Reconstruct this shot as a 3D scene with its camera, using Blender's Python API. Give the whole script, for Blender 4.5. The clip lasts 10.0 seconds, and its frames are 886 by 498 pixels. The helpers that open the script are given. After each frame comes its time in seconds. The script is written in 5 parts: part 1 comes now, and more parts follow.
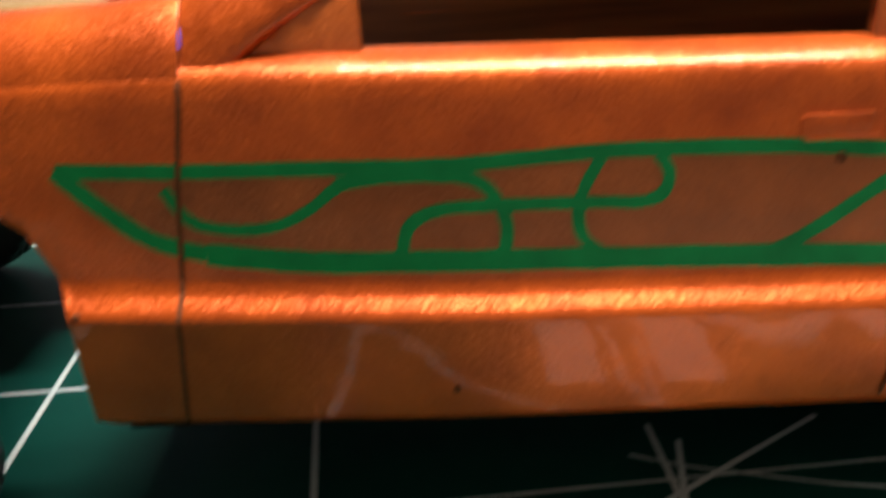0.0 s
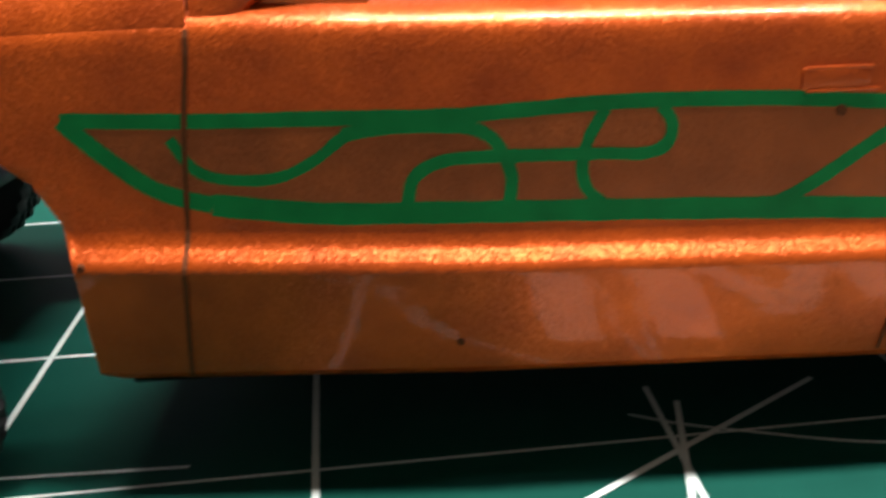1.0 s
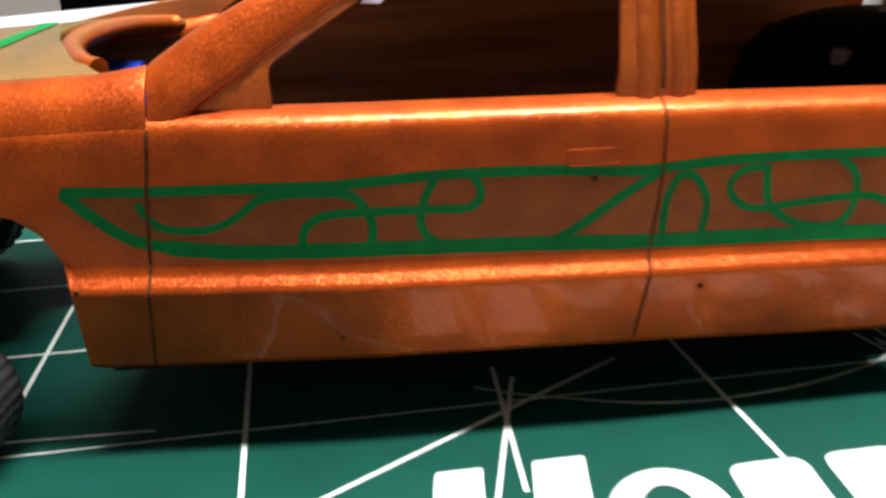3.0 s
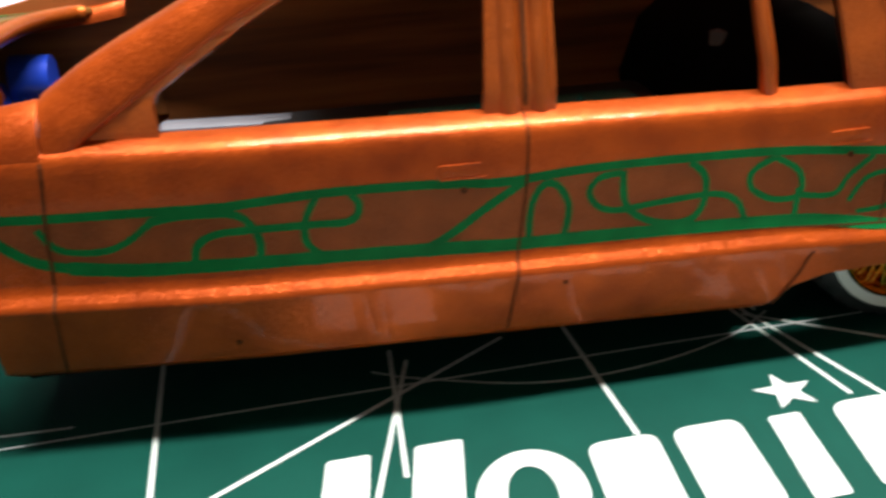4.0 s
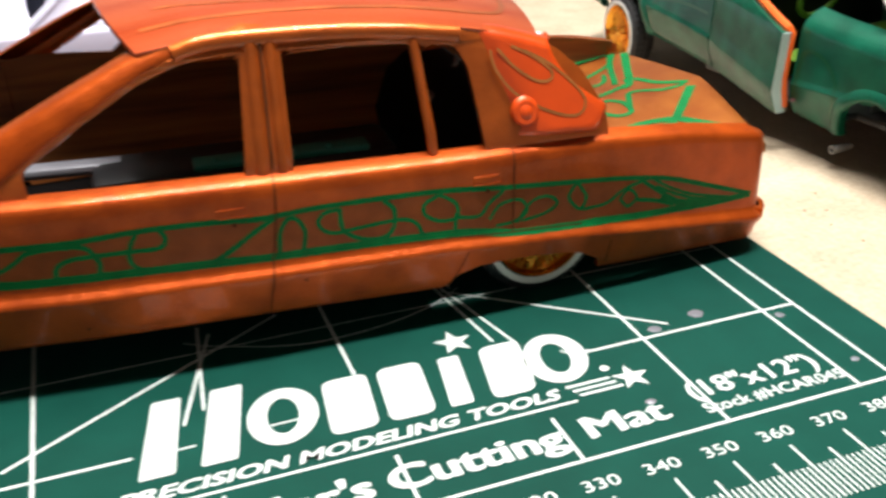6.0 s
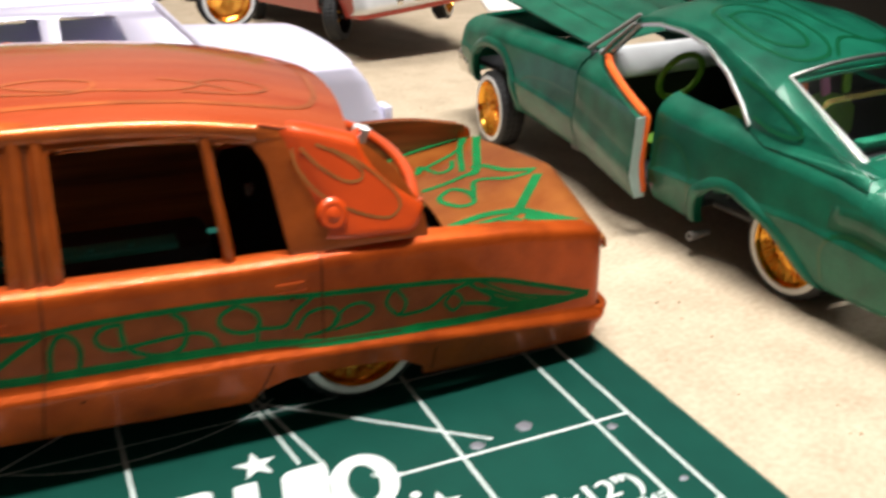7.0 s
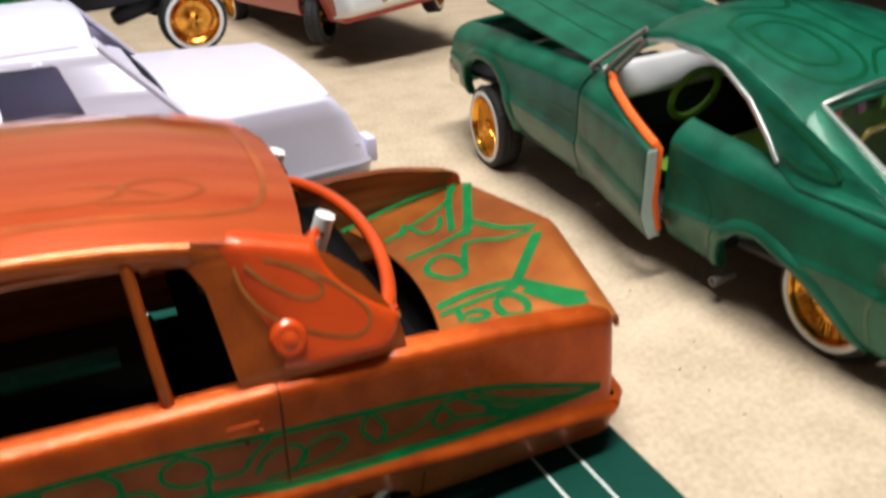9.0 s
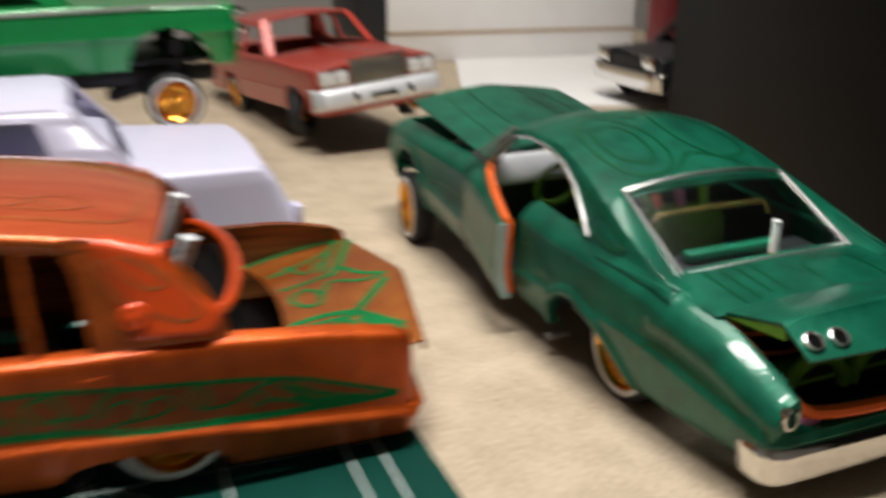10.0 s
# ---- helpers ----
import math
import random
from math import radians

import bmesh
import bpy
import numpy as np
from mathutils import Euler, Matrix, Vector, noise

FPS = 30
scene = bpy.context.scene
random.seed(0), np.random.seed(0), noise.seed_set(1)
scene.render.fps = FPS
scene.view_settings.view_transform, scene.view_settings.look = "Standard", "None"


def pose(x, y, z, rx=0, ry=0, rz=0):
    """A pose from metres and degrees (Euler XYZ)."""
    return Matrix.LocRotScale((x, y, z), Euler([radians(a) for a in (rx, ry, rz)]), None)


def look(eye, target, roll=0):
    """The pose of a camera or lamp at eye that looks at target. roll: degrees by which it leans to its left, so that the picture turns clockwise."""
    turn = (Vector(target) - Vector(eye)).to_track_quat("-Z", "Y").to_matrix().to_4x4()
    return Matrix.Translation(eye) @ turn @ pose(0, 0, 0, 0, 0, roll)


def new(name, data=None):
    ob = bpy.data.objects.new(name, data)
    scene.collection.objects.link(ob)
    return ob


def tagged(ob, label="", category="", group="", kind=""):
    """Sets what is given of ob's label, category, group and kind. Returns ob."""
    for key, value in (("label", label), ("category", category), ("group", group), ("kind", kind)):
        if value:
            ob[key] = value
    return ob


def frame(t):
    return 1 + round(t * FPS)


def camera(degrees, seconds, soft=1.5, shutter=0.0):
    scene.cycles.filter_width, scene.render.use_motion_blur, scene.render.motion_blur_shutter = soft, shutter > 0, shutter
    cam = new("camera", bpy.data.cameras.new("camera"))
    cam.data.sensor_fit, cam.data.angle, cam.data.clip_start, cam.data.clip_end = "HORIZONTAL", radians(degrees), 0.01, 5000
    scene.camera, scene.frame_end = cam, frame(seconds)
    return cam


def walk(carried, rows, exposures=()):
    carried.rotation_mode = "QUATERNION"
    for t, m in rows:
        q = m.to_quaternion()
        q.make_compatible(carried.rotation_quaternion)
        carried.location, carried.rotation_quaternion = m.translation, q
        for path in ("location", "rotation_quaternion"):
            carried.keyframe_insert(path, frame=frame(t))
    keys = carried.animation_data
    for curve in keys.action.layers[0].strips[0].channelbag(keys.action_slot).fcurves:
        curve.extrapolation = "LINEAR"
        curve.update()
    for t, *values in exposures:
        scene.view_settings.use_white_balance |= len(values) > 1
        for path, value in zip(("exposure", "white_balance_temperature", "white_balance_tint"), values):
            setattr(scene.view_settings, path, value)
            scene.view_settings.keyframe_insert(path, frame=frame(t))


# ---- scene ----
cam = camera(50.3, 10.0, 2.9, 0.85)
PATH = [
    (0, (-0.09720, -0.03559, 0.03953), (-0.09533, -0.01664, 0.03340), -2.40),
    (0.5, (-0.10140, -0.03707, 0.03461), (-0.09962, -0.01808, 0.02858), -2.00),
    (1, (-0.09870, -0.03682, 0.03655), (-0.09653, -0.01790, 0.03045), -2.00),
    (1.5, (-0.09493, -0.03960, 0.03779), (-0.09292, -0.02044, 0.03244), -2.50),
    (2, (-0.09392, -0.04159, 0.04066), (-0.09146, -0.02257, 0.03496), -2.50),
    (2.2, (-0.09352, -0.04522, 0.04198), (-0.09116, -0.02622, 0.03620), -2.50),
    (3.5, (-0.09368, -0.06937, 0.05496), (-0.09045, -0.05104, 0.04764), -2.50),
    (4, (-0.08587, -0.06945, 0.06040), (-0.08241, -0.05154, 0.05220), -3.20),
    (4.1, (-0.08456, -0.06969, 0.06021), (-0.08102, -0.05173, 0.05215), -3.20),
    (4.5, (-0.08004, -0.07480, 0.06480), (-0.07600, -0.05709, 0.05644), -3.30),
    (4.7, (-0.08654, -0.09967, 0.07480), (-0.08182, -0.08202, 0.06666), -2.87),
    (5, (-0.09218, -0.12784, 0.09390), (-0.08706, -0.11059, 0.08518), -2.15),
    (5.2, (-0.08782, -0.13041, 0.09428), (-0.08261, -0.11317, 0.08559), -2.35),
    (6.3, (-0.07732, -0.11776, 0.09086), (-0.07053, -0.10135, 0.08164), -0.14),
    (6.5, (-0.06872, -0.11756, 0.09576), (-0.06147, -0.10113, 0.08695), 0.16),
    (7, (-0.05708, -0.11413, 0.09472), (-0.04940, -0.09757, 0.08654), 0.65),
    (7.5, (-0.04313, -0.11011, 0.09409), (-0.03495, -0.09364, 0.08624), 0.61),
    (8, (-0.03819, -0.10916, 0.10132), (-0.02981, -0.09274, 0.09356), -0.38),
    (8.5, (-0.03235, -0.09913, 0.09573), (-0.02484, -0.08267, 0.08722), -1.79),
    (9, (-0.03850, -0.08691, 0.10415), (-0.03126, -0.07053, 0.09524), -2.79),
    (9.5, (-0.02169, -0.10426, 0.11478), (-0.01452, -0.08767, 0.10622), -2.52),
    (9.8, (-0.00660, -0.12588, 0.10723), (0.00064, -0.10883, 0.09972), -0.66),
    (10, (-0.01855, -0.14485, 0.10713), (-0.01172, -0.12730, 0.10041), 0.53),
]
walk(cam, [(t, look(eye, target, roll)) for t, eye, target, roll in PATH], [(0, 0.70), (1, 0.58), (2.5, 0.46), (4.5, 0.22), (6.3, -0.06), (8, -0.46), (9.6, -0.68), (10, -0.86)])

# ---- light ----
world = bpy.data.worlds.new("world")
scene.world = world
world.use_nodes = True
world.node_tree.nodes["Background"].inputs[0].default_value = (0.9, 0.85, 0.8, 1)
world.node_tree.nodes["Background"].inputs[1].default_value = 0.15


def area_lamp(name, eye, target, sx, sy, watts, colour):
    data = bpy.data.lights.new(name, "AREA")
    data.shape, data.size, data.size_y, data.energy, data.color = "RECTANGLE", sx, sy, watts, colour
    ob = new(name, data)
    ob.matrix_world = look(eye, target)
    return ob


area_lamp("desk_light", (0.035, 0.004, 0.62), (0.035, 0.05, 0.0), 0.38, 0.05, 9.2, (1.0, 0.97, 0.93))
# Unseen soft lamp below the ceiling, added to lift the background and dark interiors.
area_lamp("ceiling_fill", (0.12, 0.5, 1.64), (0.05, 0.2, 0.0), 0.6, 0.6, 22.0, (1.0, 0.97, 0.92))


# ---- materials ----
def material(name, base, rough=0.5, metal=0.0, coat=0.0, vary=0.12, scale=300.0, bump=0.0, bump_scale=1500.0, flake=0.0, second=None, stretch=None, spec=0.5, trans=0.0, subsurf=0.0, coat_rough=0.10):
    m = bpy.data.materials.new(name)
    m.use_nodes = True
    nt = m.node_tree
    b = nt.nodes["Principled BSDF"]
    b.inputs["Roughness"].default_value = rough
    b.inputs["Metallic"].default_value = metal
    b.inputs["Coat Weight"].default_value = coat
    b.inputs["Coat Roughness"].default_value = coat_rough
    b.inputs["Specular IOR Level"].default_value = spec
    b.inputs["Transmission Weight"].default_value = trans
    if subsurf:
        b.inputs["Subsurface Weight"].default_value = subsurf
        b.inputs["Subsurface Radius"].default_value = (0.002, 0.002, 0.002)
    co = nt.nodes.new("ShaderNodeTexCoord")
    mp = nt.nodes.new("ShaderNodeMapping")
    if stretch:
        mp.inputs["Scale"].default_value = stretch
    nt.links.new(co.outputs["Object"], mp.inputs[0])
    lo = tuple(c * (1 - vary) for c in base)
    hi = second if second else tuple(min(1, c * (1 + vary)) for c in base)
    n1 = nt.nodes.new("ShaderNodeTexNoise")
    n1.inputs["Scale"].default_value, n1.inputs["Detail"].default_value = scale, 4
    nt.links.new(mp.outputs[0], n1.inputs["Vector"])
    n2 = nt.nodes.new("ShaderNodeTexNoise")
    n2.inputs["Scale"].default_value, n2.inputs["Detail"].default_value = scale / 8, 3
    nt.links.new(mp.outputs[0], n2.inputs["Vector"])
    mul = nt.nodes.new("ShaderNodeMath")
    mul.operation = "MULTIPLY_ADD"
    mul.inputs[1].default_value = 0.5
    nt.links.new(n1.outputs[0], mul.inputs[0])
    half = nt.nodes.new("ShaderNodeMath")
    half.operation = "MULTIPLY"
    half.inputs[1].default_value = 0.5
    nt.links.new(n2.outputs[0], half.inputs[0])
    nt.links.new(half.outputs[0], mul.inputs[2])
    ramp = nt.nodes.new("ShaderNodeValToRGB")
    ramp.color_ramp.elements[0].position, ramp.color_ramp.elements[1].position = 0.32, 0.68
    ramp.color_ramp.elements[0].color, ramp.color_ramp.elements[1].color = (*lo, 1), (*hi, 1)
    nt.links.new(mul.outputs[0], ramp.inputs[0])
    nt.links.new(ramp.outputs[0], b.inputs["Base Color"])
    rr = nt.nodes.new("ShaderNodeMapRange")
    rr.inputs[3].default_value, rr.inputs[4].default_value = max(0.02, rough - 0.06), min(1, rough + 0.06)
    nt.links.new(n2.outputs[0], rr.inputs[0])
    nt.links.new(rr.outputs[0], b.inputs["Roughness"])
    if bump or flake:
        bp = nt.nodes.new("ShaderNodeBump")
        bp.inputs["Distance"].default_value = 0.0001
        bp.inputs["Strength"].default_value = bump
        nb = nt.nodes.new("ShaderNodeTexNoise")
        nb.inputs["Scale"].default_value, nb.inputs["Detail"].default_value = bump_scale, 3
        nt.links.new(mp.outputs[0], nb.inputs["Vector"])
        nt.links.new(nb.outputs[0], bp.inputs["Height"])
        nt.links.new(bp.outputs[0], b.inputs["Normal"])
        if flake:
            # metal flakes: small cells that each lean a little their own way, under a clear coat
            vo = nt.nodes.new("ShaderNodeTexVoronoi")
            vo.inputs["Scale"].default_value = 7500
            nt.links.new(co.outputs["Object"], vo.inputs["Vector"])
            tilt = nt.nodes.new("ShaderNodeVectorMath")
            tilt.operation = "MULTIPLY_ADD"
            tilt.inputs[1].default_value = (flake,) * 3
            tilt.inputs[2].default_value = (-flake / 2,) * 3
            nt.links.new(vo.outputs["Color"], tilt.inputs[0])
            add = nt.nodes.new("ShaderNodeVectorMath")
            nt.links.new(tilt.outputs[0], add.inputs[0])
            nt.links.new(bp.outputs[0], add.inputs[1])
            nrm = nt.nodes.new("ShaderNodeVectorMath")
            nrm.operation = "NORMALIZE"
            nt.links.new(add.outputs[0], nrm.inputs[0])
            nt.links.new(nrm.outputs[0], b.inputs["Normal"])
            nt.links.new(bp.outputs[0], b.inputs["Coat Normal"])
    return m


ORANGE = material("orange_flake", (0.40, 0.054, 0.005), 0.40, 0.5, 0.22, 0.30, 220, 0.34, 700, 0.27, second=(0.54, 0.086, 0.007), spec=0.22, coat_rough=0.06)
ORANGE_RED = material("orange_red_paint", (0.62, 0.060, 0.005), 0.34, 0.35, 1.0, 0.35, 90, 0.40, 300, 0.12, spec=0.3, second=(0.60, 0.125, 0.035), stretch=(0.22, 2.2, 1), coat_rough=0.04)
ORANGE_BROWN = material("orange_brown_paint", (0.48, 0.094, 0.010), 0.38, 0.6, 0.65, 0.25, 180, 0.4, 450, 0.30, spec=0.3)
FIELD = material("brown_candy_field", (0.23, 0.050, 0.009), 0.45, 0.2, 0.12, 0.3, 200, 0.12, 700, 0.25, spec=0.2)
INNER = material("brown_inner_paint", (0.25, 0.072, 0.018), 0.55, 0.1, 0.1, 0.5, 160, 0.1, 700, 0, second=(0.58, 0.19, 0.045), stretch=(0.15, 1, 2.5))
STRIPE = material("green_stripe_paint", (0.002, 0.140, 0.034), 0.55, 0.0, 0.0, 0.25, 350, 0.15, 900, spec=0.12)
LINE_GOLD = material("gold_green_line", (0.40, 0.135, 0.030), 0.45, 0.3, 0.3, 0.5, 250)
ROOF_LINE = material("tan_roof_line", (0.50, 0.105, 0.018), 0.34, 0.35, 1.0, 0.5, 120, 0.5, 380)
SEAM = material("dark_seam", (0.085, 0.026, 0.010), 0.8, 0, 0, 0.3, 300, spec=0.05)
MAT_GREEN = material("mat_vinyl", (0.001, 0.042, 0.030), 0.6, 0, 0, 0.12, 120, 0.12, 2500, 0, second=(0.002, 0.052, 0.037), spec=0.12)
PRINT = material("white_print", (0.58, 0.63, 0.61), 0.55, 0, 0, 0.08, 600)
TABLE = material("tan_table_paper", (0.44, 0.345, 0.235), 0.72, 0, 0, 0.18, 700, 0.6, 1300, 0, second=(0.53, 0.43, 0.315))
RUBBER = material("black_rubber", (0.012, 0.012, 0.013), 0.6, 0, 0, 0.3, 500, 0.1)
WHITEWALL = material("white_rubber", (0.72, 0.72, 0.70), 0.5, 0, 0, 0.06, 300)
GOLD = material("gold_chrome", (0.85, 0.40, 0.055), 0.16, 1.0, 0, 0.1, 200)
BRASS = material("brass_wire", (0.75, 0.52, 0.16), 0.22, 1.0, 0, 0.1, 200)
CHROME = material("chrome", (0.75, 0.74, 0.72), 0.1, 1.0, 0, 0.06, 200)
FOIL = material("dull_silver_trim", (0.82, 0.82, 0.80), 0.32, 1.0, 0, 0.08, 200)
BLACK = material("black_plastic", (0.012, 0.012, 0.014), 0.42, 0, 0, 0.3, 300, 0.05)
BLACK_MATT = material("black_panel", (0.0035, 0.003, 0.003), 0.6, 0, 0, 0.3, 20, 0.05, spec=0.06)
GREY = material("grey_plastic", (0.20, 0.19, 0.18), 0.5, 0, 0, 0.15, 200, 0.05)
SILVER = material("silver_plastic", (0.22, 0.22, 0.25), 0.35, 0.4, 0.2, 0.15, 200)
TEAL = material("teal_paint", (0.03, 0.30, 0.24), 0.4, 0.1, 0.4, 0.15, 200)
BLUE = material("blue_paint", (0.015, 0.06, 0.55), 0.35, 0.1, 0.5, 0.12, 200)
WHITE_PLASTIC = material("white_styrene", (0.60, 0.58, 0.72), 0.34, 0, 0.1, 0.03, 120, 0.03, 500, 0, subsurf=0.15)
WHITE_PEG = material("white_peg", (0.86, 0.86, 0.86), 0.4, 0, 0.1, 0.06, 200)
GREEN = material("green_pearl", (0.0, 0.060, 0.034), 0.42, 0.25, 0.5, 0.25, 130, 0.40, 900, 0.30, second=(0.006, 0.150, 0.084), coat_rough=0.10, spec=0.2)
PAD = material("red_orange_vinyl", (0.70, 0.068, 0.005), 0.38, 0.25, 1.0, 0.2, 90, 0.45, 300, 0.12, spec=0.3, coat_rough=0.05)
GREEN_DARK = material("green_candy_line", (0.0, 0.085, 0.030), 0.33, 0.3, 0.6, 0.15, 100)
GREEN_BRIGHT = material("bright_green_paint", (0.004, 0.24, 0.055), 0.25, 0.25, 0.9, 0.08, 100)
LIME = material("lime_velvet", (0.13, 0.29, 0.02), 0.8, 0, 0, 0.25, 400, 0.2)
ORANGE_TRIM = material("orange_trim", (0.75, 0.12, 0.012), 0.5, 0, 0.1, 0.12, 200)
PINK = material("pink_trim", (0.45, 0.14, 0.30), 0.5, 0, 0.1, 0.1, 200)
RED = material("red_pearl", (0.45, 0.045, 0.028), 0.36, 0.25, 0.5, 0.12, 100, 0.03, 900, 0.2)
DOOR_EDGE = material("pale_primer_edge", (0.42, 0.55, 0.52), 0.5, 0, 0.1, 0.12, 200)
# Pale silver that carries bright reflections in its base colour.
BRIGHT_SHEEN = material("bright_reflection_silver", (0.80, 0.81, 0.84), 0.30, 0.35, 0.4, 0.1, 150)
PAPER = material("white_card", (0.78, 0.76, 0.74), 0.7, 0, 0, 0.04, 60, 0.05)
CARD = material("brown_card", (0.40, 0.28, 0.16), 0.8, 0, 0, 0.12, 80)
MAROON = material("maroon_plastic", (0.16, 0.02, 0.02), 0.4, 0, 0.2, 0.15, 100)
LENS = material("headlamp_lens", (0.80, 0.78, 0.76), 0.25, 0.2, 0.4, 0.15, 900)
GRILLE = material("grille_metal", (0.36, 0.33, 0.28), 0.35, 0.8, 0, 0.25, 900)
WALL = material("wall_paint", (0.62, 0.59, 0.55), 0.8, 0, 0, 0.05, 4, 0.05, 60)
WOOD = material("dark_wood", (0.13, 0.07, 0.04), 0.6, 0, 0, 0.3, 12, 0.1, 60, 0, stretch=(0.3, 2, 1))
CARPET = material("brown_carpet", (0.12, 0.09, 0.07), 0.9, 0, 0, 0.2, 40)


GLASS = bpy.data.materials.new("clear_glass")
GLASS.use_nodes = True
_b = GLASS.node_tree.nodes["Principled BSDF"]
_b.inputs["Transmission Weight"].default_value = 1.0
_b.inputs["Roughness"].default_value = 0.02
_b.inputs["IOR"].default_value = 1.45
_b.inputs["Base Color"].default_value = (0.80, 0.86, 0.83, 1)


# ---- building helpers (all lengths below are millimetres) ----
def lerp(x, xs, vs):
    return float(np.interp(x, xs, vs))


def part(name, bm, mat, parent=None, label="", smooth=True, thick=0.0, offset=-1.0, sharp=38, weld=0.004, rim=0.22):
    if weld:
        bmesh.ops.remove_doubles(bm, verts=bm.verts, dist=weld)
    bmesh.ops.recalc_face_normals(bm, faces=bm.faces)
    for e in bm.edges:
        e.smooth = not (len(e.link_faces) == 2 and e.calc_face_angle(0) > radians(sharp))
    for f in bm.faces:
        f.smooth = smooth
    bmesh.ops.scale(bm, vec=(0.001,) * 3, verts=bm.verts)
    me = bpy.data.meshes.new(name)
    bm.to_mesh(me)
    bm.free()
    me.materials.append(mat)
    ob = new(name, me)
    ob.parent = parent
    if thick:
        so = ob.modifiers.new("thickness", "SOLIDIFY")
        so.thickness, so.offset, so.use_even_offset = thick / 1000, offset, False
        if rim > 0:
            be = ob.modifiers.new("rim", "BEVEL")
            be.width, be.segments, be.limit_method, be.angle_limit = rim / 1000, 2, "ANGLE", radians(55)
        if rim:
            ob.modifiers.new("normals", "WEIGHTED_NORMAL")
    if label:
        ob["label"] = label
    return ob


def thing(name, place, turn, label, category, group="", kind="", pitch=0.0, roll=0.0):
    ob = new(name)
    ob.empty_display_size = 0.01
    ob.matrix_world = Matrix.Translation(Vector(place) / 1000) @ pose(0, 0, 0, roll, pitch, turn)
    group = group or ("model cars on the table" if name == "model_car" else "")
    return tagged(ob, label, category, group, kind)


def sheet(bm, rows, closed=False):
    """Quads between rows of points."""
    vs = [[bm.verts.new(p) for p in r] for r in rows]
    for a, b in zip(vs, vs[1:] + (vs[:1] if closed else [])):
        for i in range(len(a) - 1):
            bm.faces.new((a[i], a[i + 1], b[i + 1], b[i]))


def box(bm, centre, size, m=None, bevel=0.0):
    made = bmesh.ops.create_cube(bm, size=1.0)["verts"]
    bmesh.ops.scale(bm, vec=size, verts=made)
    if bevel:
        edges = list({e for v in made for e in v.link_edges})
        made = list({v for f in bmesh.ops.bevel(bm, geom=edges, offset=bevel, segments=2, affect="EDGES", profile=0.5)["faces"] for v in f.verts} | {v for v in made if v.is_valid})
    if m is not None:
        bmesh.ops.transform(bm, matrix=m, verts=made)
    bmesh.ops.translate(bm, vec=centre, verts=made)
    return made


def rod(bm, a, b, ra, rb=None, n=12, caps=True):
    a, b = Vector(a), Vector(b)
    q = (b - a).to_track_quat("Z", "Y").to_matrix()
    rb = ra if rb is None else rb
    rings = []
    for p, r in ((a, ra), (b, rb)):
        rings.append([bm.verts.new(p + q @ Vector((r * math.cos(t), r * math.sin(t), 0))) for t in (2 * math.pi * i / n for i in range(n))])
    for i in range(n):
        bm.faces.new((rings[0][i], rings[0][(i + 1) % n], rings[1][(i + 1) % n], rings[1][i]))
    if caps:
        bm.faces.new(rings[0][::-1])
        bm.faces.new(rings[1])


def tube(bm, pts, r, n=8):
    pts = [Vector(p) for p in pts]
    rings = []
    for i, p in enumerate(pts):
        d = (pts[min(i + 1, len(pts) - 1)] - pts[max(i - 1, 0)]).normalized()
        u = d.cross(Vector((0.13, 0.31, 0.94))).normalized()
        w = d.cross(u)
        rings.append([bm.verts.new(p + r * (math.cos(t) * u + math.sin(t) * w)) for t in (2 * math.pi * k / n for k in range(n))])
    for a, b in zip(rings, rings[1:]):
        for k in range(n):
            bm.faces.new((a[k], a[(k + 1) % n], b[(k + 1) % n], b[k]))
    bm.faces.new(rings[0][::-1])
    bm.faces.new(rings[-1])


def lathe(bm, profile, n=48, cap=False):
    """Turns (radius, along y) round the y axis."""
    rows = []
    for k in range(n + 1):
        t = 2 * math.pi * k / n
        rows.append([(r * math.cos(t), y, r * math.sin(t)) for r, y in profile])
    sheet(bm, rows)


def smooth_line(pts, per=8):
    """A smooth line through the points."""
    pts = [Vector(p) for p in pts]
    if len(pts) < 3:
        return [pts[0].lerp(pts[-1], i / per) for i in range(per + 1)]
    out = []
    for i in range(len(pts) - 1):
        p0, p1, p2, p3 = pts[max(i - 1, 0)], pts[i], pts[i + 1], pts[min(i + 2, len(pts) - 1)]
        for k in range(per):
            t = k / per
            out.append(0.5 * (2 * p1 + (p2 - p0) * t + (2 * p0 - 5 * p1 + 4 * p2 - p3) * t * t + (3 * p1 - p0 - 3 * p2 + p3) * t ** 3))
    return out + [pts[-1]]


def ribbon(bm, pts, width, put, taper=0.0, per=8, wobble=0.12):
    """A brush stroke along 2D points, laid on a surface by put(a, b)."""
    line = smooth_line([(*p, 0) for p in pts], per)
    n = len(line)
    left, right = [], []
    for i, p in enumerate(line):
        d = (line[min(i + 1, n - 1)] - line[max(i - 1, 0)])
        d = d.normalized() if d.length > 1e-9 else Vector((1, 0, 0))
        s = Vector((-d.y, d.x, 0))
        w = width / 2 * (1 + wobble * noise.noise((p.x * 0.9, p.y * 0.9, width)))
        e = i / (n - 1)
        if taper:
            w *= min(1, 0.25 + min(e, 1 - e) / taper)
        left.append(p + s * w)
        right.append(p - s * w)
    sheet(bm, [[put(a.x, a.y), put((a.x + b.x) / 2, (a.y + b.y) / 2), put(b.x, b.y)] for a, b in zip(left, right)])


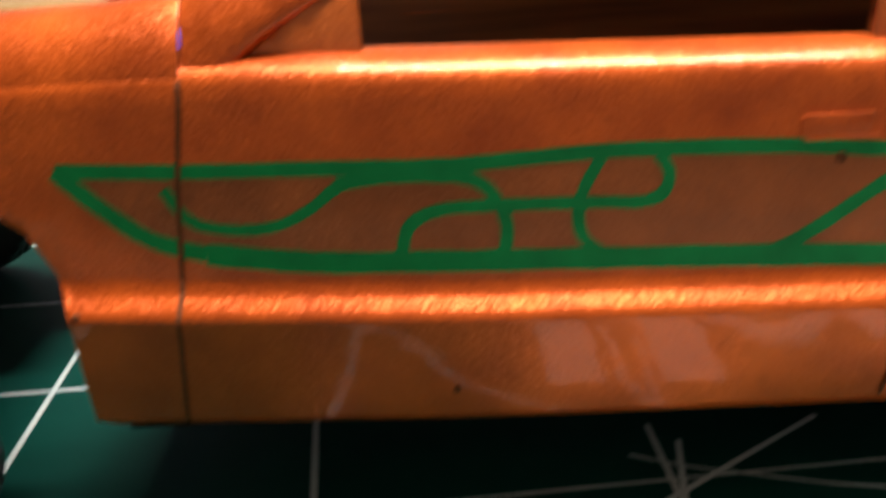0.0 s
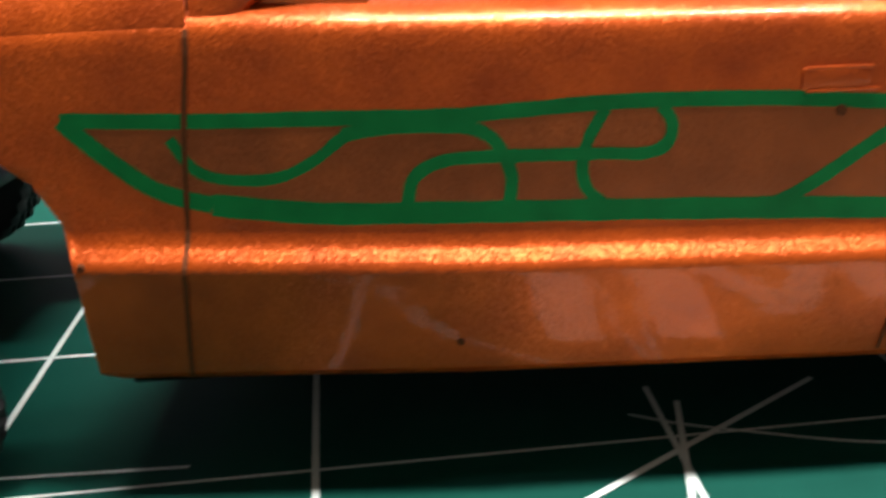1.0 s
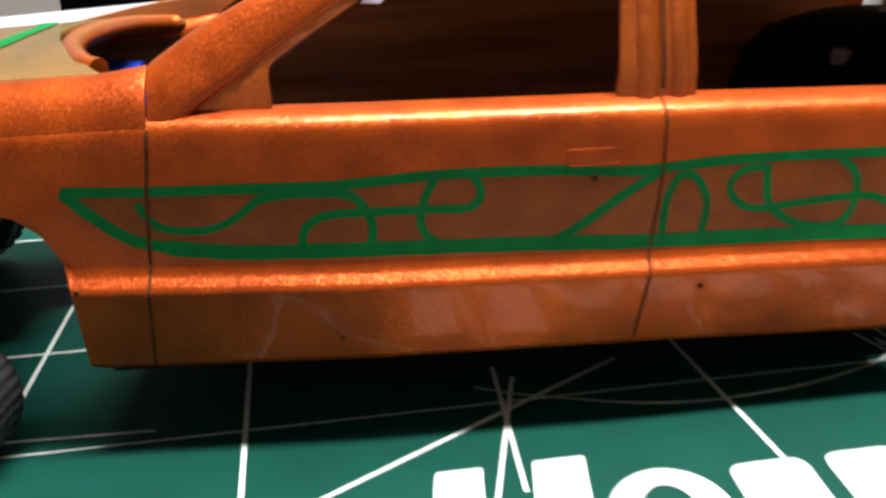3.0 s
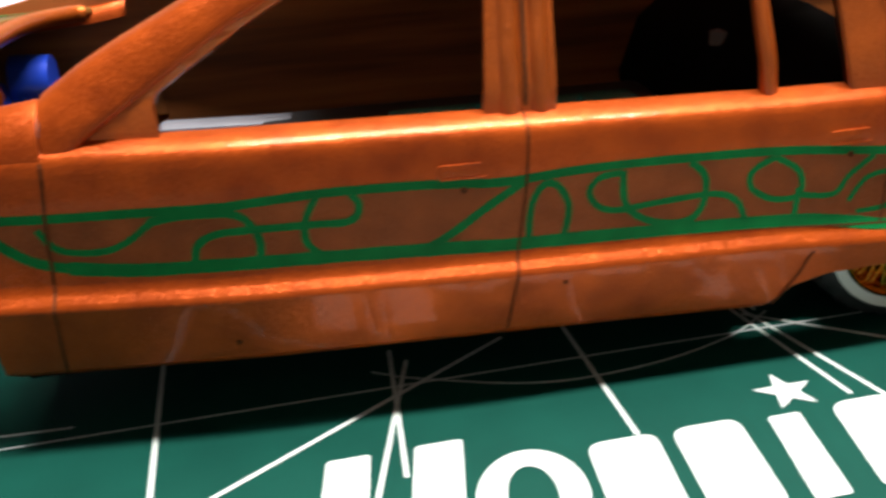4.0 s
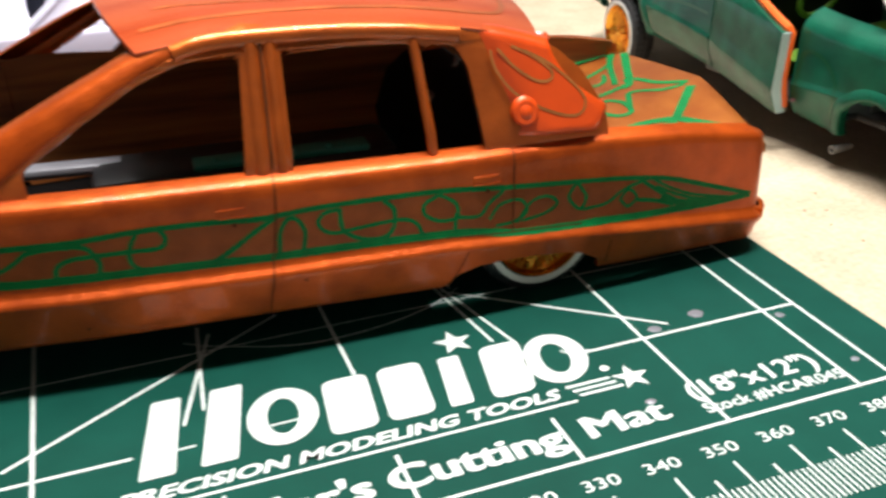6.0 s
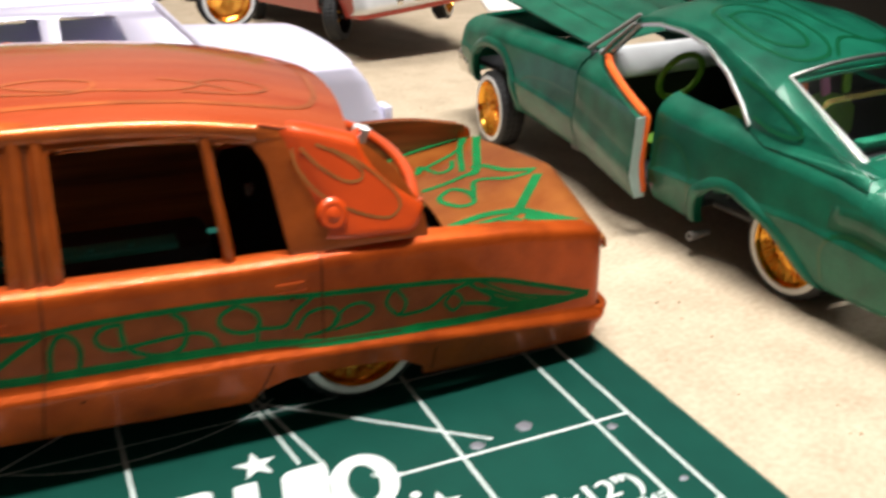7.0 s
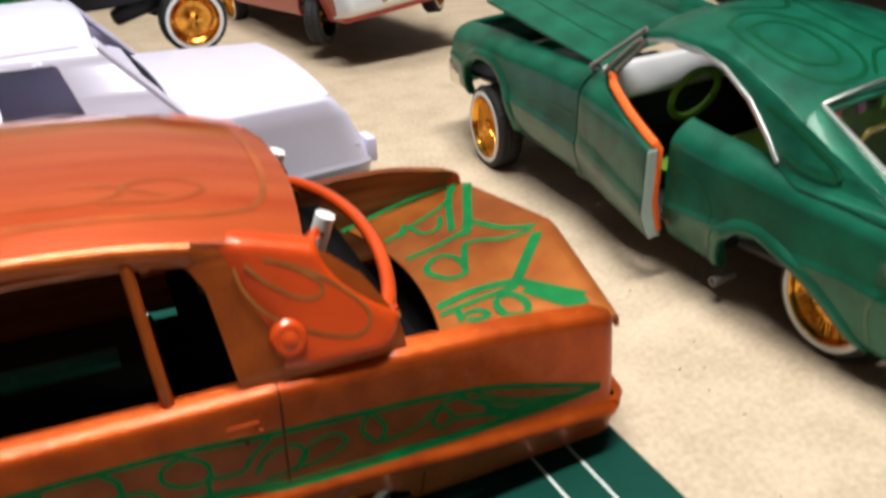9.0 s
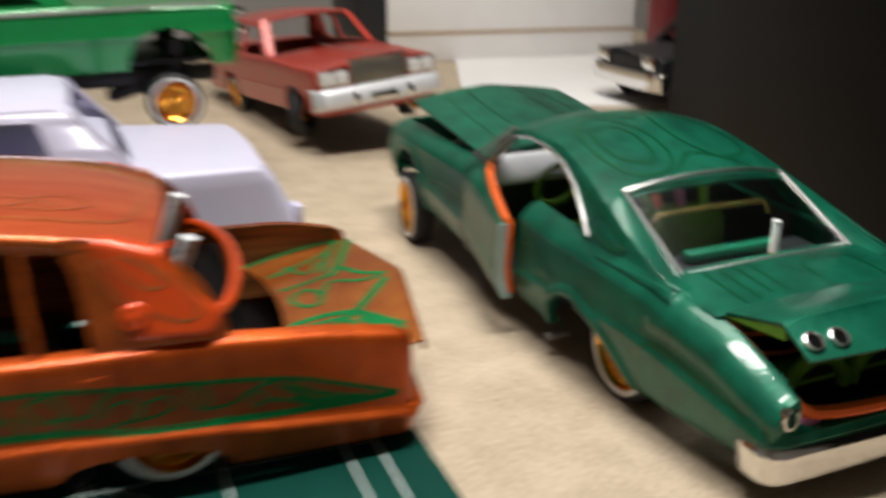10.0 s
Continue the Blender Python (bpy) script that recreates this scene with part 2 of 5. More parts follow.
def pierced(bm, outline, holes, put):
    """A flat outline with holes, laid on a surface by put(a, b)."""
    from mathutils.geometry import tessellate_polygon
    loops = [[Vector((*p, 0)) for p in outline]] + [[Vector((*p, 0)) for p in h] for h in holes]
    flat = [p for l in loops for p in l]
    vs = [bm.verts.new(put(p.x, p.y)) for p in flat]
    for tri in tessellate_polygon(loops):
        if len(set(tri)) == 3:
            try:
                bm.faces.new([vs[i] for i in tri])
            except ValueError:
                pass


def dense(pts, step=2.0, closed=True):
    out = []
    for a, b in zip(pts, pts[1:] + (pts[:1] if closed else [])):
        a, b = Vector((*a, 0)), Vector((*b, 0))
        n = max(1, int((b - a).length / step))
        out += [tuple(a.lerp(b, k / n))[:2] for k in range(n)]
    return out


def rounded(pts, r, seg=4):
    """A polygon with its corners rounded."""
    out, n = [], len(pts)
    for i in range(n):
        p, a, b = Vector((*pts[i], 0)), Vector((*pts[i - 1], 0)), Vector((*pts[(i + 1) % n], 0))
        d = min(r, (a - p).length * 0.45, (b - p).length * 0.45)
        s, e = p + (a - p).normalized() * d, p + (b - p).normalized() * d
        for k in range(seg + 1):
            t = k / seg
            q = s * (1 - t) ** 2 + p * 2 * t * (1 - t) + e * t * t
            out.append((q.x, q.y))
    return out


# ---- wheels ----
WHEEL = {}


def wheel(parent, place, turn=0.0, face=-1, size=1.0):
    """A lowrider wheel: tyre with a white wall and a gold wire rim. face: -1 looks to -y."""
    if "tyre" not in WHEEL:
        bm = bmesh.new()
        rows = []
        for k in range(145):
            t, knob = 2 * math.pi * k / 144, 0.32 if k % 4 < 2 else 0.0
            rows.append([((r + (knob if r > 12.08 else 0)) * math.cos(t), y, (r + (knob if r > 12.08 else 0)) * math.sin(t)) for r, y in ((8.7, -2.6), (8.9, -3.5), (9.6, -3.95), (10.6, -4.0), (11.6, -3.6), (12.0, -3.2), (12.1, -2.9), (12.15, -1.7), (12.0, -1.5), (12.0, -1.1), (12.1, -0.9), (12.1, -0.2), (12.0, 0), (12.0, 0.3), (12.1, 0.5), (12.15, 1.7), (12.1, 2.9), (12.0, 3.2), (11.6, 3.6), (10.4, 3.95), (9.0, 3.8), (8.7, 2.6))])
        sheet(bm, rows)
        WHEEL["tyre"] = bm
        w = bmesh.new()
        lathe(w, [(9.35, -3.9), (9.4, -4.05), (10.0, -4.12), (10.6, -4.12), (10.75, -3.95)], 64)
        WHEEL["whitewall"] = w
        r = bmesh.new()
        lathe(r, [(9.2, -3.5), (9.25, -4.1), (9.0, -4.25), (8.75, -4.0), (8.6, -3.0), (8.2, -2.5), (7.8, -2.3), (6.5, -0.6), (3.0, -0.2), (2.3, -0.6), (2.2, -2.6), (1.7, -3.1), (1.3, -3.2), (1.2, -3.8), (0.7, -4.2), (0.02, -4.3)], 48)
        for k in range(3):
            t = 2 * math.pi * k / 3
            box(r, (1.5 * math.cos(t), -3.6, 1.5 * math.sin(t)), (1.8, 0.5, 0.7), Matrix.Rotation(-t, 3, "Y").to_4x4())
        WHEEL["rim"] = r
        s = bmesh.new()
        for k in range(44):
            t, u = 2 * math.pi * k / 44, 2 * math.pi * (k + (2.2 if k % 2 else -2.2)) / 44
            rod(s, (2.0 * math.cos(t), -2.7 + 0.6 * (k % 2), 2.0 * math.sin(t)), (8.45 * math.cos(u), -2.6, 8.45 * math.sin(u)), 0.14, n=5, caps=False)
        WHEEL["wire_spokes"] = s
        made = {}
        for key, mat in (("tyre", RUBBER), ("whitewall", WHITEWALL), ("rim", GOLD), ("wire_spokes", GOLD)):
            ob = part(key, WHEEL[key], mat)
            made[key] = ob.data
            bpy.data.objects.remove(ob)
        WHEEL.update(made)
    top = new("wheel", WHEEL["tyre"])
    top.parent = parent
    top.matrix_basis = Matrix.Translation(Vector(place) / 1000) @ pose(0, 0, 0, 0, 0, turn + (0 if face < 0 else 180)) @ Matrix.Scale(size, 4)
    top["label"] = "black tyre with a white wall and gold wire rim"
    for key in ("whitewall", "rim", "wire_spokes"):
        o = new(key, WHEEL[key])
        o.parent = top
    return top


# ---- car shells ----
def shell_columns(stations, half_width, ends, arches, profile, levels):
    """Columns of a car's lower body from the middle of its nose along the left side to the middle of its tail.
    ends: nose and tail x with their corner radii. profile: (level, dz, inset) from the sill to the shoulder."""
    x0, x1, r0, r1, bow = ends
    plan = []
    w0, w1 = half_width(x0 + r0), half_width(x1 - r1)
    for k in range(5):
        f = k / 5
        plan.append((x0 - bow[0] * (1 - f * f), -(w0 - r0) * f, -1.0, -0.25 * f))
    for k in range(7):
        t = math.pi / 2 * k / 6
        plan.append((x0 + r0 - r0 * math.cos(t), -(w0 - r0) - r0 * math.sin(t), -math.cos(t), -math.sin(t)))
    for x in stations:
        if x0 + r0 + 0.3 < x < x1 - r1 - 0.3:
            plan.append((x, -half_width(x), 0.0, -1.0))
    for k in range(7):
        t = math.pi / 2 * k / 6
        plan.append((x1 - r1 + r1 * math.sin(t), -(w1 - r1) - r1 * math.cos(t), math.sin(t), -math.cos(t)))
    for k in range(5):
        f = 1 - (k + 1) / 5
        plan.append((x1 + bow[1] * (1 - f * f), -(w1 - r1) * f, 1.0, -0.25 * f))
    cols = []
    for x, y, nx, ny in plan:
        low = levels["s"](x)
        if abs(ny) > 0.9:
            for xs, zs in arches:
                if xs[0] <= x <= xs[-1]:
                    low = max(low, lerp(x, xs, zs))
        col = []
        heights = [levels[key](x) + dz for key, dz, _ in profile]
        insets = [inset for _, _, inset in profile]
        for h in heights:
            z = max(h, low)
            inset = lerp(z, heights, insets)
            col.append((x - nx * inset, y - ny * inset, z))
        cols.append(col)
    return cols


def lower_body(bm, cols, lean=lambda x: 0.0, rise=lambda x: 0.0):
    far = [[(x, -y + lean(x), z + rise(x) * min(1, max(0, (z - 12) / 8))) for x, y, z in c] for c in reversed(cols[1:-1])]
    sheet(bm, cols + far, closed=True)


def top_panel(bm, xs, edge_w, edge_z, crown, bow0=0.0, bow1=0.0, n=14, y0=-1.0, y1=1.0, power=2.4):
    """A crowned panel across the car: hood, deck or roof."""
    rows = []
    x0, x1 = xs[0], xs[-1]
    for x in xs:
        row = []
        f = (x - x0) / (x1 - x0)
        for k in range(n + 1):
            s = y0 + (y1 - y0) * k / n
            dx = (1 - s * s) * ((1 - f) * bow0 + f * bow1)
            row.append((x + dx, s * edge_w(x), edge_z(x) + crown(x) * (1 - abs(s) ** power)))
        rows.append(row)
    sheet(bm, rows)


def spread(a, b, step):
    n = max(1, round((b - a) / step))
    return [a + (b - a) * k / n for k in range(n + 1)]


# ---- setting ----
def slab(name, lo, hi, mat, kind="structure", label="", category="", bevel=0.0):
    bm = bmesh.new()
    lo, hi = Vector(lo), Vector(hi)
    box(bm, (lo + hi) / 2, hi - lo, bevel=bevel)
    ob = part(name, bm, mat, sharp=30)
    return tagged(ob, label, category, kind=kind)


slab("floor", (-1800, -1700, -770), (1800, 1500, -750), CARPET, label="brown carpet floor of the room", category="floor")
slab("wall_north", (-1800, 1500, -750), (1800, 1560, 1700), WALL, label="plain painted wall behind the table", category="wall")
slab("wall_south", (-1800, -1760, -750), (1800, -1700, 1700), WALL, label="plain painted wall of the room", category="wall")
slab("wall_west", (-1860, -1700, -750), (-1800, 1500, 1700), WALL, label="plain painted wall of the room", category="wall")
slab("wall_east", (1800, -1700, -750), (1860, 1500, 1700), WALL, label="plain painted wall of the room", category="wall")
slab("ceiling", (-1800, -1700, 1700), (1800, 1500, 1740), WALL, label="plain pale ceiling of the room", category="ceiling")

table = thing("table", (0, 150, -750), 0, "work table with a tan paper-covered top", "table")
bm = bmesh.new()
box(bm, (0, 150, 732), (1700, 770, 30), bevel=2)
part("tabletop", bm, TABLE, table, "tan paper-covered top")
for x in (-800, 800):
    for y in (-190, 490):
        bm = bmesh.new()
        box(bm, (x, y, 358), (45, 45, 717), bevel=2)
        part("leg", bm, WOOD, table)

# ---- cutting mat ----
INCH = 25.4
mat = thing("cutting_mat", (0, 0, -3), 0, "green vinyl cutting mat with white printed grid and ruler", "cutting mat")
MX0, MX1, MY0, MY1 = -415.0, 42.0, -52.0, 253.0
bm = bmesh.new()
outline = rounded([(MX0, MY0), (MX1, MY0), (MX1, MY1), (MX0, MY1)], 5, 5)
top = [bm.verts.new((x, y, 3.0)) for x, y in outline]
mid = [bm.verts.new((x, y, 2.7)) for x, y in [(x + 0.3 * (1 if x > 0 else -1), y) for x, y in outline]]
low = [bm.verts.new((x, y, 0.05)) for x, y in [(x + 0.3 * (1 if x > 0 else -1), y) for x, y in outline]]
bm.faces.new(top)
for a, b in ((top, mid), (mid, low)):
    for i in range(len(a)):
        bm.faces.new((a[i - 1], a[i], b[i], b[i - 1]))
part("mat_sheet", bm, MAT_GREEN, mat)
INK = 3.05
INK_STEP = iter(range(10000))


def on_mat(x, y):
    return (x, y, INK + 0.07)


def printed(name, pts, width, per=1):
    """A printed line; crossing lines lie a hair above one another."""
    bm = bmesh.new()
    ink = INK + 0.006 * (next(INK_STEP) % 9)
    if per == 1:
        pts = [Vector((*p, 0)) for p in pts]
        for a, b in zip(pts, pts[1:]):
            d = (b - a).normalized()
            s = Vector((-d.y, d.x, 0)) * width / 2
            bm.faces.new([bm.verts.new((q.x, q.y, ink)) for q in (a + s, a - s, b - s, b + s)])
    else:
        ribbon(bm, pts, width, lambda x, y: (x, y, ink), per=per, wobble=0)
    return part(name, bm, PRINT, mat, smooth=False)


W_LINE = 0.55
for k, spans in ((-7, ((-25.4, 245),)), (-6, ((-25.4, 245),)), (-5, ((-25.4, 245),)), (-4, ((-25.4, 245),)), (-3, ((-25.4, -13.2),)), (-2, ((-25.4, -13.9), (8.5, 245))), (-1, ((-25.4, -14.6), (30, 245))), (0, ((-25.4, 245),)), (1, ((-25.4, 245),))):
    for a, b in spans:
        printed("grid_line", [(k * INCH, a), (k * INCH, b)], W_LINE)
printed("grid_line", [(32.4, -46), (32.4, 247)], W_LINE)
for k in range(1, 10):
    printed("grid_line", [(-390, k * INCH), (32.4, k * INCH)], 0.3 if k == 1 else W_LINE)
printed("grid_line", [(-390, 0), (-87.6, 0)], W_LINE)
printed("grid_line", [(-12.0, 0), (32.4, 0)], W_LINE)
printed("grid_line", [(-390, -INCH), (32.4, -INCH)], W_LINE)
# angle lines and arc
printed("angle_line", [(-106, 3.7), (-59.1, 33.0)], 0.55)
printed("angle_line", [(-73.6, 34), (-75.9, 8.2)], 0.5)
printed("angle_line", [(-71.9, 31), (-79.4, 5.2)], 0.5)
printed("angle_line", [(-28.5, 33), (-25.1, 9.2)], 0.5)
printed("angle_line", [(-27.0, 31), (-21.5, 7.1)], 0.5)
printed("angle_line", [(-27.5, 29.6), (6.8, 2.6)], 0.5)
printed("angle_line", [(-128, 28.6), (-111, 27.6)], 0.35)
printed("angle_arc", [(-76.5, 29.5), (-72.9, 27.2), (-68.5, 25.2), (-61, 22.2), (-53, 20.8), (-42, 21.7), (-33, 24.2), (-28.5, 26.4), (-24, 29.5)], 0.3, per=6)
# ruler
bm = bmesh.new()
for i in range(130, 384):
    x = -15.3 + (i - 340)
    if x > 31:
        break
    y1 = -33.6 if i % 10 == 0 else (-36.2 if i % 5 == 0 else -38.6)
    w = 0.36 if i % 5 == 0 else 0.30
    bm.faces.new([bm.verts.new(p) for p in ((x - w / 2, y1, INK), (x - w / 2, -45.5, INK), (x + w / 2, -45.5, INK), (x + w / 2, y1, INK))])
tagged(part("ruler_ticks", bm, PRINT, mat, smooth=False), kind="stuff")


def lettering(name, words, x, y, size, parent, z=INK + 0.08, turn=0.0, shear=0.0, length=None, heavy=0.0, mat_=None, bold=0.0):
    cu = bpy.data.curves.new(name, "FONT")
    cu.body, cu.size, cu.shear, cu.offset = words, size, shear, heavy
    cu.resolution_u = 3
    ob = bpy.data.objects.new(name, cu)
    scene.collection.objects.link(ob)
    bpy.context.view_layer.update()
    me = bpy.data.meshes.new_from_object(ob.evaluated_get(bpy.context.evaluated_depsgraph_get()))
    bpy.data.objects.remove(ob)
    if bold:
        # a second impression, a hair aside, fattens the letters
        bm = bmesh.new()
        bm.from_mesh(me)
        for v in bm.verts:
            v.co += Vector((bold, bold * 0.3, 0.012))
        bm.from_mesh(me)
        bm.to_mesh(me)
        bm.free()
    xs = [v.co.x for v in me.vertices]
    k = length / (max(xs) - min(xs)) if length else 1.0
    me.transform(Matrix.Diagonal((k * 0.001, 0.001, 0.001, 1)))
    me.materials.clear()
    me.materials.append(mat_ or PRINT)
    t = new(name, me)
    t.parent = parent
    t.matrix_basis = Matrix.Translation((x / 1000, y / 1000, z / 1000)) @ pose(0, 0, 0, 0, 0, turn)
    return t


lettering("printed_text", "PRECISION MODELING TOOLS", -90.8, -10.6, 3.7, mat, shear=0.25, length=69.5, heavy=0.05, bold=0.15)
lettering("printed_text", "Builder's", -86.5, -21.4, 7.2, mat, length=30, heavy=0.09, bold=0.3)
lettering("printed_text", "Cutting", -54.0, -21.5, 7.2, mat, length=28, heavy=0.09, bold=0.3)
lettering("printed_text", "Mat", -22.6, -21.4, 7.2, mat, length=14.4, bold=0.45)
lettering("printed_text", "(18\"x12\")", -2.4, -18.6, 6.0, mat, length=25.0, heavy=0.02, bold=0.2)
lettering("printed_text", "Stock #HCAR045", -2.0, -22.6, 3.4, mat, length=27, heavy=0.04)
for i in range(130, 390, 10):
    x = -15.3 + (i - 340)
    if x < 30:
        lettering("ruler_number", str(i), x - 3.4, -31.7, 3.2, mat, length=5.8)
printed("underline", [(-91.6, -12.0), (-19.5, -12.0)], 0.5)
for k in range(3):
    printed("underline", [(-19.6 + k * 0.6, -8.2 - k * 1.35), (-11.6 + k * 0.6, -8.2 - k * 1.35)], 0.55)


def flat_shape(name, outline, holes=()):
    bm = bmesh.new()
    pierced(bm, outline, holes, on_mat)
    return part(name, bm, PRINT, mat, smooth=False, weld=0)


def star(cx, cy, r, turn=90, k=0.40):
    return [(cx + (r if i % 2 == 0 else r * k) * math.cos(radians(turn + 36 * i)), cy + (r if i % 2 == 0 else r * k) * math.sin(radians(turn + 36 * i))) for i in range(10)]


def oval(cx, cy, rx, ry, n=36, lean=0.0):
    return [(cx + rx * math.cos(2 * math.pi * i / n) + lean * ry * math.sin(2 * math.pi * i / n), cy + ry * math.sin(2 * math.pi * i / n)) for i in range(n)]


# the maker's mark, as plain slabs and rings
flat_shape("logo_shape", rounded([(-87.2, -5.8), (-82.0, -5.8), (-79.0, 13.0), (-83.6, 13.0)], 0.5))
flat_shape("logo_shape", rounded([(-78.2, -5.8), (-72.8, -5.8), (-69.0, 13.0), (-74.2, 13.0)], 0.5))
flat_shape("logo_shape", oval(-64.4, 2.0, 5.7, 7.2, lean=0.12), [oval(-64.4, 2.0, 2.6, 4.6, lean=0.12)])
for x in (-58.4, -48.9):
    flat_shape("logo_shape", rounded([(x, -6.0), (x + 7.6, -6.0), (x + 9.4, 8.3), (x + 1.7, 8.3)], 1.8))
flat_shape("logo_shape", rounded([(-38.8, -6.0), (-34.9, -6.0), (-32.6, 7.5), (-36.3, 7.5)], 0.5))
flat_shape("logo_star", star(-31.7, 11.6, 3.7))
flat_shape("logo_shape", rounded([(-31.6, -6.6), (-24.0, -6.6), (-21.0, 8.0), (-28.6, 8.0)], 2.0))
flat_shape("logo_shape", oval(-17.2, 0.4, 5.7, 7.2, lean=0.14), [oval(-17.2, 0.4, 2.6, 4.5, lean=0.14)])
flat_shape("logo_star", star(-8.0, -9.4, 3.4, 85))
flat_shape("logo_dot", oval(-11.0, -5.6, 0.8, 0.8, 16))
for x, y in ((-64.5, 0.2), (-80.6, -0.4)):
    printed("grid_dash", [(x - 2.3, y), (x + 2.3, y)], 0.35)
printed("grid_dash", [(-26.6, 0), (-19.8, 0)], 0.4)
printed("grid_dash", [(-23.0, 3.4), (-23.2, -3.4)], 0.4)
printed("grid_dash", [(-15.4, 2.0), (-12.6, -1.0), (-10.8, 0.6)], 0.4)
# glue blots and scuffs
for x, y, r in ((13.5, 3.8, 1.6), (3.6, 2.0, 1.3), (27.5, -2.4, 1.0), (-8.6, -16.5, 0.9), (30.0, -19, 0.8)):
    bm = bmesh.new()
    pts = [(r * (1 + 0.25 * noise.noise((k, x, y))) * math.cos(k * 0.45), r * 0.8 * (1 + 0.25 * noise.noise((k, y, x))) * math.sin(k * 0.45)) for k in range(14)]
    c = bm.verts.new((x, y, INK + 0.25))
    ring = [bm.verts.new((x + a, y + b, INK - 0.02)) for a, b in pts]
    for i in range(14):
        bm.faces.new((c, ring[i - 1], ring[i]))
    part("glue_blot", bm, SILVER, mat)

# ---- orange sedan model ----
sedan = thing("model_car", (1.7, 56.0, 0), -2.58, "orange metal-flake scale model sedan body with green painted scrolls", "model car")
SX = [-190, -130, -116, -90, -62, -22, 10, 38, 60]
SW = [33.0, 34.6, 35.9, 38.0, 38.8, 37.8, 35.9, 32.8, 31.5]


def sedan_w(x):
    return lerp(x, SX, SW)


LX = [-190, -115, -89, -61, -30, 3, 45]
sedan_level = {
    "s": lambda x: lerp(x, LX, [8.4, 8.4, 8.1, 7.8, 6.4, 4.1, 2.2]),
    "m": lambda x: lerp(x, [-190, -115, -89, -61, -30, -4, 45], [18.4, 18.0, 17.2, 16.7, 15.7, 13.8, 8.0]),
    "b": lambda x: lerp(x, [-190, -150, -118, -110, -104, -95, -61, -30, 3, 20, 45], [29.5, 32.6, 33.6, 33.8, 33.8, 33.5, 33.0, 32.0, 31.4, 29.7, 25.4]),
}
SEDAN_PROFILE = [("s", 0.0, 2.0), ("s", 0.12, 0.6), ("s", 0.8, 0.1), ("s", 3.2, -0.5), ("m", -2.0, -1.35), ("m", -1.1, -1.7), ("m", -0.6, -1.62), ("m", -0.2, -1.3), ("m", 0.3, -0.72), ("m", 0.75, -0.3), ("m", 1.6, -0.08), ("m", 6.0, 0.0), ("b", -6.5, 0.1), ("b", -3.2, 0.2), ("b", -2.1, 0.35), ("b", -1.5, 0.6), ("b", -1.05, 1.0), ("b", -0.7, 1.6), ("b", -0.3, 2.6), ("b", 0.0, 3.8)]
front_arch = ([-150, -148.5, -146, -142, -137, -132, -127, -123.6, -120.8, -118.5, -116.9, -116.2, -116.05, -115.95], [9, 17.6, 21.5, 24.2, 25.6, 26, 25.8, 25.2, 24.4, 22.7, 20.0, 17.6, 14.1, 9])
rear_arch = ([-30.6, -30.3, -27.5, -23.3, -16.4, -8, -3.0, 0.9, 1.5, 1.65], [6.5, 6.8, 9.3, 10.5, 10.6, 9.9, 8.9, 6.7, 4.8, 4])
stations = sorted(set(spread(-172, 34, 2.4) + front_arch[0] + rear_arch[0] + spread(-123, -116, 0.8) + spread(-30, -23, 0.8) + [-29.2, 1.2, 0.4]))
cols = shell_columns(stations, sedan_w, (-180, 40.6, 9, 4.5, (4, 2.5)), (front_arch, rear_arch), SEDAN_PROFILE, sedan_level)
# the tail panel stops below the lid
cols = [[(x, y, min(z, 20.5)) for x, y, z in c] if c[8][0] > 39.0 and abs(c[8][1]) < 29.5 else c for c in cols]
far_lean = lambda x: lerp(x, (2, 24), (0.0, 3.4))
bm = bmesh.new()
far_rise = lambda x: lerp(x, (6, 28), (0.0, 2.0))
lower_body(bm, cols, far_lean, far_rise)
part("body_shell", bm, ORANGE, sedan, thick=1.1)


def sedan_side(x, z, lift=0.0, side=-1):
    """A point on the sedan's flank."""
    zs = [sedan_level[k](x) + dz for k, dz, _ in SEDAN_PROFILE]
    d = lerp(z, zs, [i for _, _, i in SEDAN_PROFILE])
    return (x, side * (sedan_w(x) - d + lift), z)


def on_side(lift):
    return lambda x, z: sedan_side(x, z, lift)


# rear bumper strip
bm = bmesh.new()
rows = []
for f in [k / 40 for k in range(41)]:
    s = -1 + 2 * f
    w = 32.9
    x = 41.2 + 3.0 * (1 - s * s) - 2.2 * max(0, abs(s) - 0.9) * 10
    y = s * w
    z = 8.3
    rows.append([(x - 1.5, y, z + 1.5), (x + 0.6, y * 1.005, z + 1.1), (x + 1.1, y * 1.015, z), (x + 0.7, y * 1.005, z - 1.0), (x - 1.5, y, z - 1.4)])
sheet(bm, rows)
part("rear_bumper", bm, ORANGE, sedan, thick=0.8)

# candy field between the stripes
TOP_LINE = [(-116, 26.8), (-108, 26.5), (-99, 26.4), (-92, 26.3), (-87, 26.5), (-80, 26.8), (-70, 26.6), (-62, 26.1), (-52, 26.5), (-39, 26.3), (-28.7, 25.8), (-16.9, 24.5), (-4, 23.3), (5, 22.4), (12.5, 21.2), (18, 19.8), (24.6, 17.5), (36.5, 13.2)]
LOW_LINE = [(-116, 26.8), (-113.6, 24.5), (-110.4, 22.1), (-106.9, 21.0), (-99.7, 20.2), (-91, 20.0), (-80, 19.7), (-68.4, 19.3), (-62, 19.0), (-45, 18.4), (-27.6, 17.5), (-17.3, 15.9), (-5, 15.0), (7, 14.2), (26, 13.2), (36.5, 13.2)]
bm = bmesh.new()
up, dn = smooth_line([(*p, 0) for p in TOP_LINE]), smooth_line([(*p, 0) for p in LOW_LINE])
